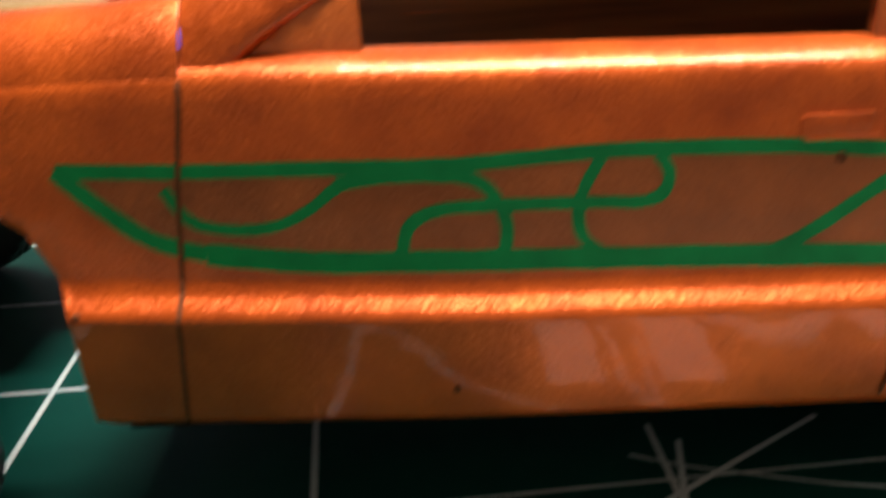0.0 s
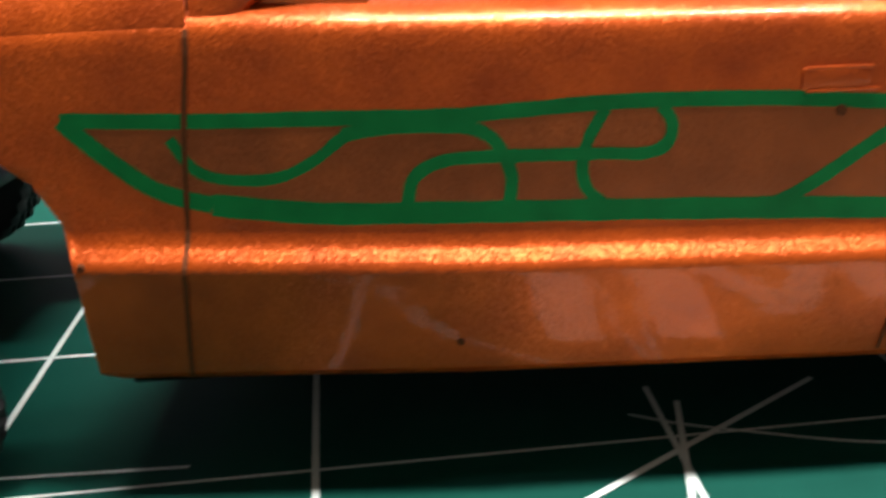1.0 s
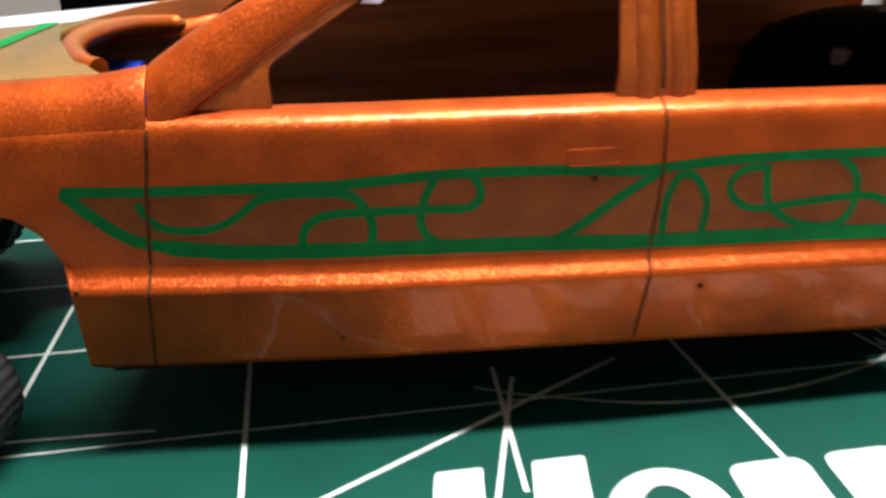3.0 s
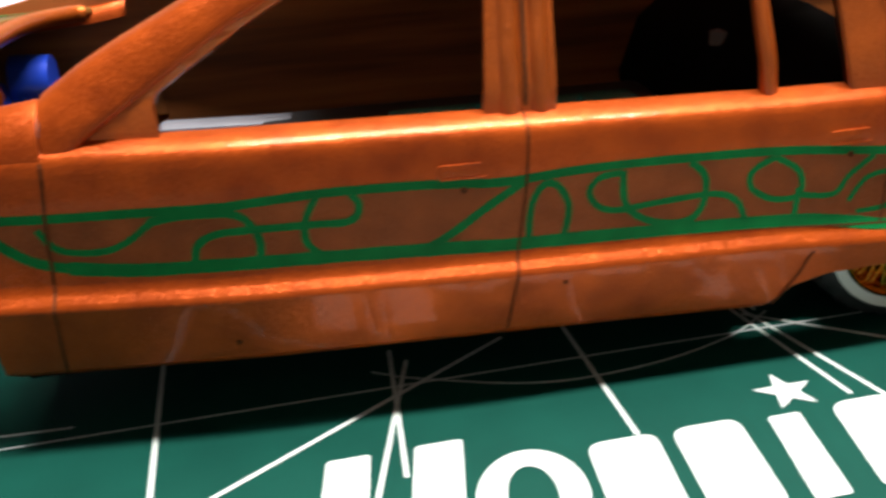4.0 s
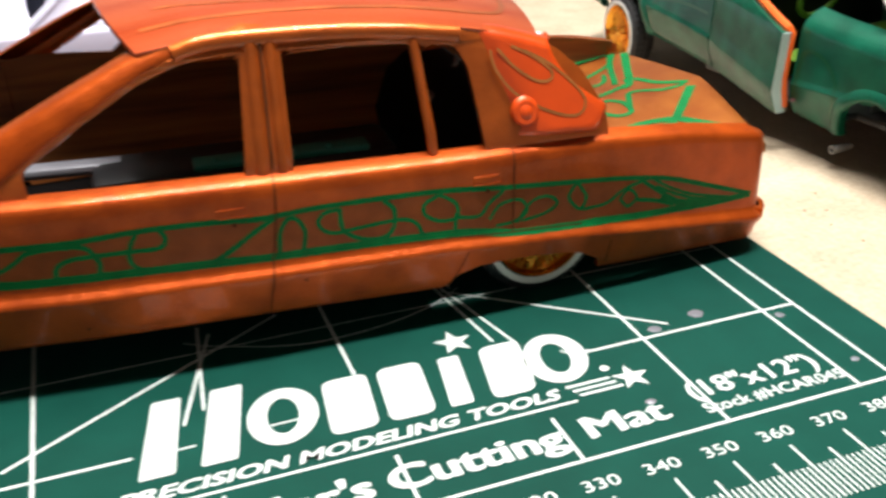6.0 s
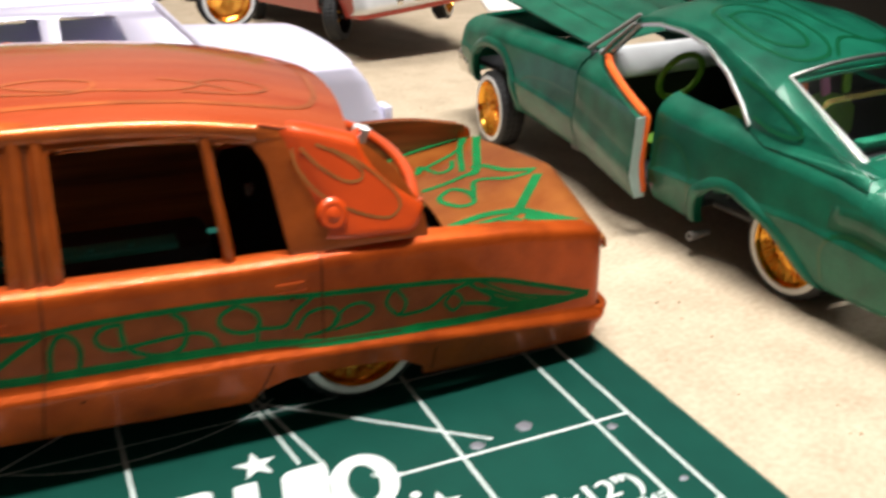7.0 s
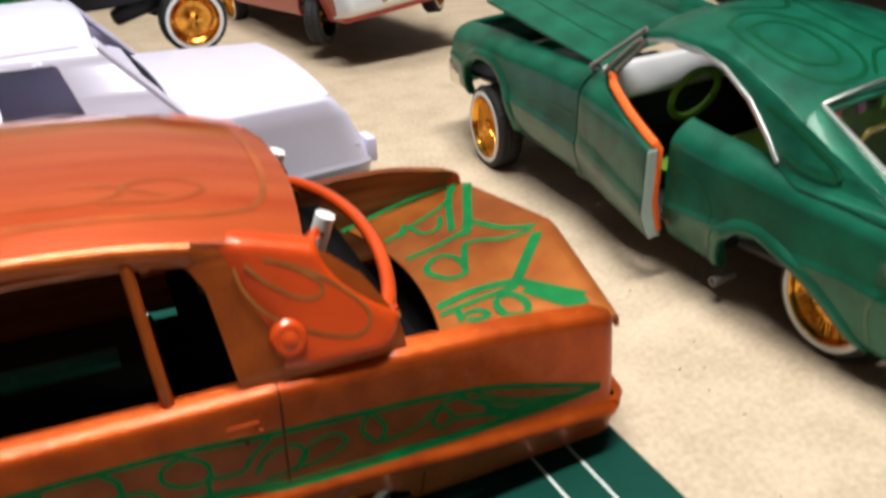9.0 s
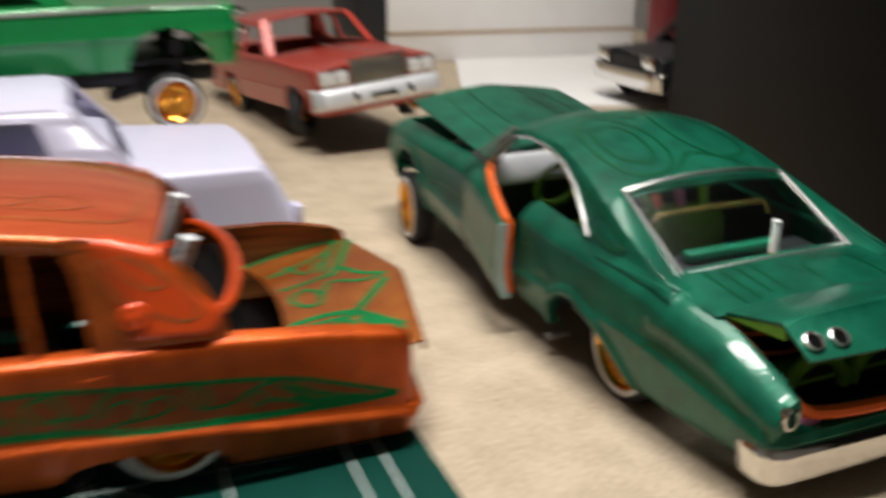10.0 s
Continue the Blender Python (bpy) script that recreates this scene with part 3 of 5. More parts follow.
ux, uz, dx_, dz_ = [p.x for p in up], [p.y for p in up], [p.x for p in dn], [p.y for p in dn]
sheet(bm, [[sedan_side(x, lerp(f, (0, 1), (lerp(x, dx_, dz_), lerp(x, ux, uz))), 0.03) for f in (0, 0.25, 0.5, 0.75, 1)] for x in spread(-114.8, 36, 1.5)])
part("candy_field", bm, FIELD, sedan, "brown transparent paint between green lines")


STROKE_STEP = iter(range(1000))


def stroke(pts, width, put=None, name="painted_scroll", mat_=None, taper=0.0, parent=None, per=7):
    bm = bmesh.new()
    ribbon(bm, pts, width, put or on_side(0.055 + 0.007 * (next(STROKE_STEP) % 7)), taper=taper, per=per)
    return part(name, bm, mat_ or STRIPE, parent or sedan)


stroke(TOP_LINE[:14], 1.0)
stroke(TOP_LINE[13:], 1.0)
stroke(LOW_LINE[:4], 1.2)
stroke(LOW_LINE[3:], 1.5)
STROKES = [
    ([(-109.2, 25.4), (-107.7, 23.3), (-105.3, 22.6), (-102.4, 22.7), (-100.1, 23.7), (-98.2, 25.1), (-96.4, 25.9)], 0.8),
    ([(-98.2, 25.3), (-95.0, 25.7), (-90.7, 25.6), (-88.9, 25.0), (-87.9, 23.7), (-87.4, 22.1), (-87.6, 20.4)], 0.95),
    ([(-94.2, 20.6), (-93.7, 22.4), (-91.9, 23.4), (-89.0, 23.6), (-81.7, 23.5), (-78.7, 23.4), (-77.3, 24.0), (-77.0, 25.3), (-77.7, 26.4)], 0.9),
    ([(-81.3, 26.4), (-82.4, 24.5), (-82.8, 22.6), (-82.4, 21.1), (-81.0, 20.0)], 0.85),
    ([(-70.6, 19.5), (-69.4, 19.9), (-66.9, 21.3), (-63.3, 23.7), (-59.0, 26.2)], 1.0),
    ([(-59.2, 19.6), (-58.8, 23.1), (-57.5, 25.2), (-55.9, 25.0), (-54.7, 22.6), (-55.2, 19.4)], 0.85),
    ([(-48.7, 25.6), (-51.2, 25.3), (-52.4, 23.9), (-51.5, 22.2), (-49.3, 21.4), (-44.7, 21.7), (-38.1, 21.9), (-35.3, 20.7), (-34.2, 18.4)], 0.8),
    ([(-48.6, 25.8), (-48.2, 21.8), (-45.3, 19.6), (-41.3, 19.1), (-39.4, 20.7), (-39.2, 24.0), (-41.0, 25.9)], 0.9),
    ([(-31.0, 25.3), (-33.6, 24.0), (-33.6, 22.0), (-30.9, 20.4), (-27.8, 20.6), (-28.0, 23.3), (-31.0, 25.3)], 0.8),
    ([(-27.9, 21.4), (-28.2, 18.0)], 0.8),
    ([(-28.2, 20.6), (-23.6, 20.1), (-21.7, 22.2), (-18.8, 24.2)], 0.75),
    ([(-16.2, 17.2), (-13.6, 20.8), (-10.3, 21.6), (-8.1, 19.9), (-10.5, 18.3), (-15.2, 17.6)], 0.7),
    ([(-4.4, 22.9), (-5.7, 20.5), (-3.4, 17.8), (-2.1, 20.0), (-3.9, 22.9)], 0.75),
    ([(-3.0, 17.6), (2.2, 17.9), (6.1, 20.1), (11.2, 21.3)], 0.75),
    ([(5.2, 18.2), (7.0, 19.8), (8.8, 18.0), (7.0, 16.4), (5.2, 18.2)], 0.7),
    ([(10.2, 20.8), (14.5, 17.8), (18.7, 15.2), (26.2, 13.4)], 0.9),
    ([(12.5, 20.8), (17, 18.2), (22.3, 15.9), (31.2, 13.6)], 0.6),
    ([(14.5, 17.2), (19, 14.8), (24.5, 13.7)], 1.7),
    ([(13.0, 19.4), (18.5, 16.6), (24, 14.6), (30, 13.6)], 0.8),
    ([(9.0, 17.4), (13.2, 16.4), (17.6, 14.6)], 0.9),
    ([(-21.6, 19.0), (-19.4, 21.6), (-15.6, 21.8), (-14.2, 19.4), (-16.6, 17.8), (-20.4, 17.6)], 0.7),
]
for pts, w in STROKES:
    stroke(pts, w * 0.95)

# seams between the panels
for pts in (((-107.5, 32.2), (-107.6, 30.5), (-108.0, 27.6), (-108.3, 24.5), (-108.7, 19), (-108.9, 16.8), (-109.6, 8.6)), ((-58.9, 33.2), (-59.3, 25.8), (-60.7, 16.4), (-61.8, 8.7)), ((-16.7, 32.2), (-16.9, 24), (-17.1, 15.8)), ((-26.1, 14.1), (-27.4, 10.8), (-29.7, 6.8)), ((3.2, 10.6), (2.8, 5.4))):
    stroke(list(pts), 0.34 if pts[0][0] < -100 else 0.28, on_side(0.13), "panel_seam", SEAM, taper=0.0, per=40)
stroke([(-30, 16.9), (-18, 15.9), (-3, 14.8)], 0.2, on_side(0.15), "panel_seam", SEAM)


def door_handle(x, z):
    bm = bmesh.new()
    p = Vector(sedan_side(x, z, 0.0))
    # a flat pull between two thin raised edges
    box(bm, p + Vector((0, 0.12, 0.5)), (4.6, 0.4, 1.5), bevel=0.15)
    box(bm, p + Vector((0.2, 0.05, 1.2)), (4.4, 0.5, 0.22), bevel=0.1)
    box(bm, p + Vector((0.4, 0.02, -0.25)), (4.8, 0.5, 0.22), bevel=0.1)
    part("door_handle", bm, ORANGE, sedan)
    bm = bmesh.new()
    q = Vector(sedan_side(x + 0.4, z - 1.55, 0.1))
    rod(bm, q, q + Vector((0, -0.12, 0)), 0.36, n=10)
    part("keyhole", bm, SEAM, sedan)


door_handle(-66.4, 27.2)
door_handle(-22.4, 26.2)
for x, z in ((-91.0, 11.0), (-55.4, 14.2), (-115.6, 17.4)):
    bm = bmesh.new()
    p = Vector(sedan_side(x, z, 0.05))
    rod(bm, p + Vector((0, 0.2, 0)), p + Vector((0, -0.12, 0)), 0.33, 0.25, 8)
    part("paint_pit", bm, SEAM, sedan)

# greenhouse sides with their window openings


def house(x, z, lift=0.0, side=-1):
    base = sedan_w(x) - 2.0
    y = base - max(0.0, z - 33.0) * 0.30 - 0.0022 * max(0.0, z - 40) ** 2
    # the pillars rise from behind the rolled sill
    y -= 0.7 * min(1.0, max(0.0, (35.4 - z) / 2.2)) * min(1.0, max(0.0, (-20 - x) / 6))
    return (x, side * (y + lift), z)


RAIL_X = [-105.5, -103.4, -98, -89.4, -84, -79.8, -67.4, -56.8, -45, -33.3, -24, -16, -11]
RAIL_Z = [33.2, 35.6, 39.6, 44.4, 47.6, 51.0, 54.2, 54.5, 54.2, 53.3, 52.0, 50.4, 48.9]
base_line = [(x, sedan_level["b"](x) - 3.0) for x in spread(-105, 3.2, 2.5)]
back_line = [(2.4, 34.6), (0.8, 38.2), (-2.2, 43.0), (-6.6, 46.8)]
top_line = [(p.x, p.y) for p in smooth_line([(x, z, 0) for x, z in zip(RAIL_X, RAIL_Z)], 3)][::-1]
outline = base_line + back_line + top_line
WINDOWS = [
    rounded([(-96.0, 31.4), (-96.2, 37.4), (-87.0, 43.0), (-77.6, 48.2), (-70.6, 50.7), (-61.4, 51.6), (-63.2, 31.0)], 1.2),
    rounded([(-55.3, 31.0), (-54.9, 51.5), (-33.3, 50.3), (-31.4, 30.0)], 0.9),
    rounded([(-29.9, 30.0), (-31.9, 50.2), (-25.4, 49.2), (-23.4, 45.6), (-21.1, 29.8)], 1.0),
]
for side in (-1, 1):
    bm = bmesh.new()
    pierced(bm, dense(outline, 2.5), [dense(w, 1.5) for w in WINDOWS], lambda x, z: house(x, z, 0, side))
    part("side_frame", bm, ORANGE_BROWN, sedan, thick=1.5, sharp=25, weld=0, rim=-1)
# raised mouldings round the pillars
for x0, z0, x1, z1, w in ((-60.4, 30.6, -59.4, 53.4, 1.6), (-57.0, 30.6, -56.4, 53.4, 1.4), (-30.9, 29.6, -32.6, 50.6, 1.0)):
    bm = bmesh.new()
    tube(bm, [house(lerp(k, (0, 8), (x0, x1)), lerp(k, (0, 8), (z0, z1)), 0.12 - 0.62 * w) for k in range(9)], w * 0.88, 14)
    part("pillar_bead", bm, ORANGE_BROWN, sedan)
stroke([(-58.7, 33.4), (-57.9, 54.2)], 0.4, lambda x, z: house(x, z, 0.33), "panel_seam", SEAM)
bm = bmesh.new()
tube(bm, smooth_line([house(x, z, -0.75) for x, z in ((-71.5, 52.0), (-66, 53.2), (-56, 53.3), (-44, 52.9), (-33, 51.9), (-24.5, 50.6))], 4), 1.55, 12)
part("roof_rail", bm, ORANGE_BROWN, sedan)
stroke([(-70.5, 52.2), (-60, 52.9), (-33, 51.6), (-24, 50.3)], 0.8, lambda x, z: house(x, z, 0.2), "drip_rail", ORANGE_BROWN)

# windscreen pillars, broad bands that run down into the fenders
A_OUT = [(-68.0, 54.4), (-73.6, 53.4), (-78.6, 51.8), (-83.6, 49.6), (-89.2, 47.1), (-95.0, 44.3), (-99.9, 41.9), (-103.4, 40.0), (-106.2, 38.2), (-107.3, 37.5)]
A_IN = [(-66.0, 52.6), (-70.8, 51.6), (-75.4, 49.9), (-79.4, 47.9), (-84.6, 45.0), (-90.2, 41.8), (-95.9, 38.1), (-101.2, 34.9), (-104.9, 32.2), (-107.3, 31.4)]
LIFT_OUT = [-0.9, -0.4, -0.2, 0.0, 0.1, 0.05, 0.0, 0.0, -0.1, -0.2]
LIFT_IN = [-0.9, -0.4, -0.2, 0.0, 0.1, 0.05, 0.0, 0.4, 1.3, 1.5]
for side in (-1, 1):
    bm = bmesh.new()
    a, b = smooth_line([(*p, 0) for p in A_OUT], 6), smooth_line([(*p, 0) for p in A_IN], 6)
    rows = []
    for i, (p, q) in enumerate(zip(a, b)):
        u = 9 * i / (len(a) - 1)
        l0, l1 = lerp(u, list(range(10)), LIFT_OUT), lerp(u, list(range(10)), LIFT_IN)
        rows.append([house(p.x + (q.x - p.x) * f, p.y + (q.y - p.y) * f, l0 + (l1 - l0) * max(0, min(1, f)) + l, side) for f, l in ((-0.02, -4.2), (-0.03, -2.4), (0.0, -1.0), (0.05, -0.4), (0.14, 0.02), (0.32, 0.3), (0.5, 0.46), (0.68, 0.5), (0.82, 0.44), (0.92, 0.28), (0.98, 0.0), (1.0, -0.4), (1.02, -1.3))])
    sheet(bm, rows)
    part("windscreen_pillar", bm, ORANGE, sedan, sharp=60)

# roof
roof_z = lambda x: lerp(x, [-86, -80, -67, -57, -45, -33, -24, -16, -8], [50.4, 52.3, 54.2, 54.5, 54.2, 53.3, 52.0, 50.2, 47.8])
roof_w = lambda x: -house(x, roof_z(x))[1] + 0.2
roof_c = lambda x: lerp(x, [-86, -78, -60, -40, -25, -14, -6], [4.3, 4.6, 4.6, 4.2, 3.6, 3.0, 2.4])
bm = bmesh.new()
top_panel(bm, spread(-77, -9.5, 2.6), roof_w, roof_z, roof_c, -6.0, 3.5, 24, power=2.2)
part("roof_panel", bm, ORANGE_RED, sedan, "glossy red-orange roof with gold scrollwork", thick=1.4)


def on_roof(lift):
    def put(x, s):
        f = (x + 77) / 67.5
        return (x + (1 - s * s) * ((1 - f) * -6.0 + f * 3.5), s * roof_w(x), roof_z(x) + roof_c(x) * (1 - abs(s) ** 2.2) + lift)
    return put


for pts, w in (([(-74, -0.82), (-40, -0.8), (-20, -0.78), (-14, -0.6), (-13, 0), (-14, 0.6), (-20, 0.78), (-40, 0.8), (-74, 0.82)], 0.5), ([(-70, -0.62), (-50, -0.68), (-46, -0.56), (-52, -0.50), (-58, -0.56), (-52, -0.64), (-36, -0.66), (-31, -0.56), (-37, -0.50)], 0.3), ([(-34, -0.68), (-25, -0.66), (-21, -0.54), (-26, -0.46), (-31, -0.54), (-26, -0.62)], 0.3)):
    bm = bmesh.new()
    line = smooth_line([(*p, 0) for p in pts], 8)
    put = on_roof(0.1)
    rows = []
    for i, p in enumerate(line):
        d = line[min(i + 1, len(line) - 1)] - line[max(i - 1, 0)]
        d = Vector((d.x, d.y * 28, 0)).normalized()
        a, b = (p.x - d.y * w, p.y + d.x * w / 28), (p.x + d.y * w, p.y - d.x * w / 28)
        rows.append([put(*a), put(*b)])
    sheet(bm, rows)
    part("roof_scroll", bm, ROOF_LINE, sedan)

# padded rear quarter of the roof, running on from the roof and rolled in at its rear edge
for side in (-1, 1):
    front_x = lambda z: lerp(z, (33, 51), (-15.8, -22.6))
    pad = lambda x, z, l=0.55: house(x, z, l + (0.5 * min(1, max(0, (50 - z) / 16)) + 0.5 * min(1, max(0, (44 - z) / 11)) ** 2) * min(1, max(0, (x - front_x(z)) / 7)), side)
    bm = bmesh.new()
    rows = []
    for k in range(21 if side < 0 else 18):
        u = min(1.0, k / 17)
        roll = max(0, k - 17) / 3
        tx, bx = lerp(u, (0, 1), (-22.6, -8.2)), lerp(u, (0, 0.85, 1), (-15.8, 0.2, 2.0))
        tz, bz = lerp(tx, RAIL_X + [-8], RAIL_Z + [47.6]), sedan_level["b"](bx) + lerp(u, (0, 0.6, 1), (1.9, 1.3, 0.5)) + 4.6 * max(0, (u - 0.72) / 0.28) ** 2
        ease = min(1, u * 3.5) ** 0.6
        row = [Vector(house(bx, bz - 0.5, -0.8 + 0.5 * ease, side)), Vector(house(bx, bz - 0.35, -0.6 + 1.8 * ease, side))]
        for v in (0.03, 0.08, 0.2, 0.35, 0.5, 0.65, 0.8, 0.9, 0.96):
            row.append(Vector(pad(lerp(v, (0, 1), (bx, tx)) - 2.2 * u * 4 * v * (1 - v), lerp(v, (0, 1), (bz, tz)), -0.9 + 1.45 * ease)))
        for s_, up in ((0.99, 0.12), (0.96, 0.18), (0.92, 0.14), (0.89, -0.4)):
            row.append(Vector((tx + (1 - s_ * s_) * 3.0, side * s_ * roof_w(tx), roof_z(tx) + roof_c(tx) * (1 - s_ ** 2.2) + (up + 0.9) * ease - 0.9)))
        if roll:
            row = [p + Vector((0.9 * math.sin(roll * 1.57), -side * 2.6 * (1 - math.cos(roll * 1.57)) - side * 0.8 * roll, -0.5 * roll)) for p in row]
        rows.append(row)
    sheet(bm, rows)
    part("padded_quarter", bm, PAD, sedan, "padded red-orange rear quarter with gold outline", thick=0.9, rim=-1, sharp=75)
    for pts in ([(-19.4, 48.0), (-18.6, 44.6), (-15.4, 40.4), (-9.6, 37.0), (-4.4, 35.6), (-2.2, 37.4), (-3.6, 40.2), (-8.2, 44.4), (-13.0, 47.2)], [(-18.0, 48.0), (-15.2, 44.8), (-11.4, 42.2), (-8.6, 42.0), (-8.4, 43.6), (-11.6, 46.2), (-15.4, 48.2)]):
        bm = bmesh.new()
        ribbon(bm, pts, 0.5, lambda x, z: pad(x, z, 0.66), per=7)
        part("gold_outline", bm, LINE_GOLD, sedan)
    # rosette: a domed button with a rim and a raised middle
    bm = bmesh.new()
    rows = []
    for k in range(33):
        t = 2 * math.pi * k / 32
        rows.append([pad(-14.0 + r * math.cos(t), 37.4 + r * math.sin(t), h) for r, h in ((2.6, 0.3), (2.4, 0.9), (2.1, 1.25), (1.6, 1.35), (1.3, 1.25), (0.9, 1.45), (0.5, 1.6), (0.02, 1.65))])
    sheet(bm, rows)
    part("rosette", bm, PAD, sedan, "moulded round rosette")


# rear window frame and cowl rim
bm = bmesh.new()
low = [(0.8 + 7.0 * (1 - s * s) ** 0.75, 30.2 * s + 0.6, 33.6 + 1.4 * (1 - s * s)) for s in [-1 + 0.1 * k for k in range(21)]]
tube(bm, smooth_line(low, 3), 1.2, 12)
part("rear_window_frame", bm, PAD, sedan)
bm = bmesh.new()
tube(bm, smooth_line([(-113.2, -26.2, 36.6), (-115.2, -24, 36.9), (-118.6, -14, 37.6), (-120, 0, 37.8), (-118.6, 14, 37.6), (-115.2, 24, 36.9), (-113.2, 26.2, 36.6)], 6), 1.3, 12)
part("cowl_rim", bm, ORANGE_BROWN, sedan)

# hood, lying loose over the engine bay
hood_z = lambda x: lerp(x, [-182, -150, -112], [32.0, 35.6, 36.9])
hood_w = lambda x: lerp(x, [-182, -150, -118, -108], [26, 28.5, 29.8, 30.4])
bm = bmesh.new()
top_panel(bm, spread(-180, -112.2, 3), hood_w, hood_z, lambda x: 2.2, -3, -9.5, 18)
part("hood", bm, material("olive_gold_paint", (0.20, 0.13, 0.03), 0.4, 0.5, 0.8, 0.3, 110, 0.4, 420, 0.25, second=(0.46, 0.22, 0.05)), sedan, "olive-gold hood with green scrollwork", thick=1.0)


def on_hood(x, s):
    f = (x + 180) / 67.8
    return (x + (1 - s * s) * ((1 - f) * -3 + f * -9.5), s * hood_w(x), hood_z(x) + 2.2 * (1 - abs(s) ** 2.4) + 0.12)


def hood_stroke(pts, w):
    bm = bmesh.new()
    line = smooth_line([(*p, 0) for p in pts], 8)
    rows = []
    for i, p in enumerate(line):
        d = line[min(i + 1, len(line) - 1)] - line[max(i - 1, 0)]
        d = Vector((d.x, d.y * 32, 0)).normalized()
        rows.append([on_hood(p.x - d.y * w / 2, p.y + d.x * w / 64), on_hood(p.x + d.y * w / 2, p.y - d.x * w / 64)])
    sheet(bm, rows)
    part("painted_scroll", bm, STRIPE, sedan)


hood_stroke([(-130, -0.72), (-120.5, -0.55), (-116.6, -0.2), (-116.6, 0.1), (-121, 0.36), (-131, 0.4)], 2.4)
hood_stroke([(-126, 0.92), (-116, 0.6), (-113.5, 0.9)], 2.0)
hood_stroke([(-170, -0.8), (-145, -0.7), (-130, -0.3), (-138, 0.1), (-160, 0.2)], 1.5)

# fender tops, rolled up to the hood
for side in (-1, 1):
    bm = bmesh.new()
    rows = []
    for x in spread(-176, -107.5, 3):
        y0, z0 = sedan_w(x) - 0.55, sedan_level["b"](x) - 1.9
        y1, z1 = lerp(x, (-128, -108), (min(hood_w(x) - 0.2, y0 - 3.5), y0 - 4.2)), lerp(x, (-176, -150, -112, -107.5), (31.6, 35.2, 36.9, 37.6))
        row = [(x, side * (y0 - 0.6), z0 - 1.4)]
        for k in range(13):
            t = math.pi / 24 * k
            row.append((x, side * (y0 - (y0 - y1) * (0.2 * k / 12 + 0.8 * (1 - math.cos(t)))), z0 + (z1 - z0) * (0.25 * k / 12 + 0.75 * math.sin(t))))
        rows.append(row + [(x, side * (y1 - 1.2), z1 - 0.4), (x, side * (y1 - 2.0), z1 - 2.4)])
    sheet(bm, rows)
    part("fender_top", bm, ORANGE, sedan, thick=0.5, rim=-1, sharp=60)

# trunk lid, its front edge dropped into the opening
def on_lid(f, s, lift=0.12):
    front = 12.5 + 5.5 * (1 - s * s)
    x = front + f * (lerp(s, (-1, 0.1, 1), (44.0, 47.8, 40.4)) - front)
    return (x, 3.2 + s * 28.4, 17.5 + 2.6 * s + 0.185 * (x - 13.0) + 0.6 * (1 - abs(s)) + 0.5 * (1 - s * s) + lift)


bm = bmesh.new()
rows = []
for k in range(19):
    s = -1 + 2 * k / 18
    row = [on_lid(j / 12, s, 0.0) for j in range(13)]
    x, y, z = row[-1]
    row += [(x + 0.7, y, z - 0.7), (x + 0.9, y, z - 2.6)]
    rows.append(row)
sheet(bm, rows)
lid = part("trunk_lid", bm, material("brown_candy_paint", (0.34, 0.070, 0.010), 0.36, 0.5, 0.7, 0.3, 160, 0.3, 500, 0.2, spec=0.3, second=(0.40, 0.125, 0.02)), sedan, "orange-brown trunk lid with bright green scrolls", thick=0.9)


LID = [
    ([(-0.04, 0.96), (0.2, 1.0), (0.52, 1.04), (0.97, 1.04)], 1.0),
    ([(1.0, 0.96), (0.79, 0.68), (0.55, 0.35), (0.46, 0.33)], 1.3),
    ([(0.93, 1.05), (0.68, 0.74), (0.47, 0.41)], 1.0),
    ([(0.06, 0.29), (0.28, 0.3), (0.54, 0.35)], 1.0),
    ([(0.07, 0.6), (0.36, 0.68), (0.69, 0.8), (0.91, 0.99)], 0.8),
    ([(0.1, 0.63), (0.21, 0.61), (0.29, 0.71), (0.32, 0.51), (0.44, 0.52), (0.54, 0.65)], 0.8),
    ([(0.56, 0.43), (0.65, 0.4), (0.72, 0.22), (0.88, 0.08)], 1.2),
    ([(0.87, 0.0), (0.72, -0.19), (0.57, -0.38)], 1.6),
    ([(0.57, -0.38), (0.72, -0.55), (0.9, -0.75)], 1.5),
    ([(0.59, -0.48), (0.75, -0.7), (0.87, -0.86)], 1.3),
    ([(0.72, -0.64), (0.8, -0.67), (0.88, -0.82)], 1.6),
    ([(0.57, -0.38), (0.31, -0.31), (0.04, -0.32)], 1.4),
    ([(0.56, -0.43), (0.27, -0.4), (0.04, -0.4)], 1.0),
    ([(0.18, -0.48), (0.26, -0.49), (0.32, -0.56), (0.26, -0.58), (0.19, -0.53)], 0.9),
    ([(0.4, -0.46), (0.5, -0.48), (0.56, -0.59), (0.54, -0.68), (0.43, -0.64), (0.39, -0.54), (0.4, -0.46)], 1.0),
    ([(0.14, -0.38), (0.16, -0.53)], 0.9),
    ([(0.11, 0.11), (0.24, 0.18), (0.32, 0.06), (0.31, -0.1), (0.2, -0.1), (0.11, 0.02), (0.11, 0.11)], 0.9),
    ([(0.32, -0.06), (0.42, 0.17), (0.52, 0.18), (0.66, 0.08), (0.84, 0.06)], 0.9),
]
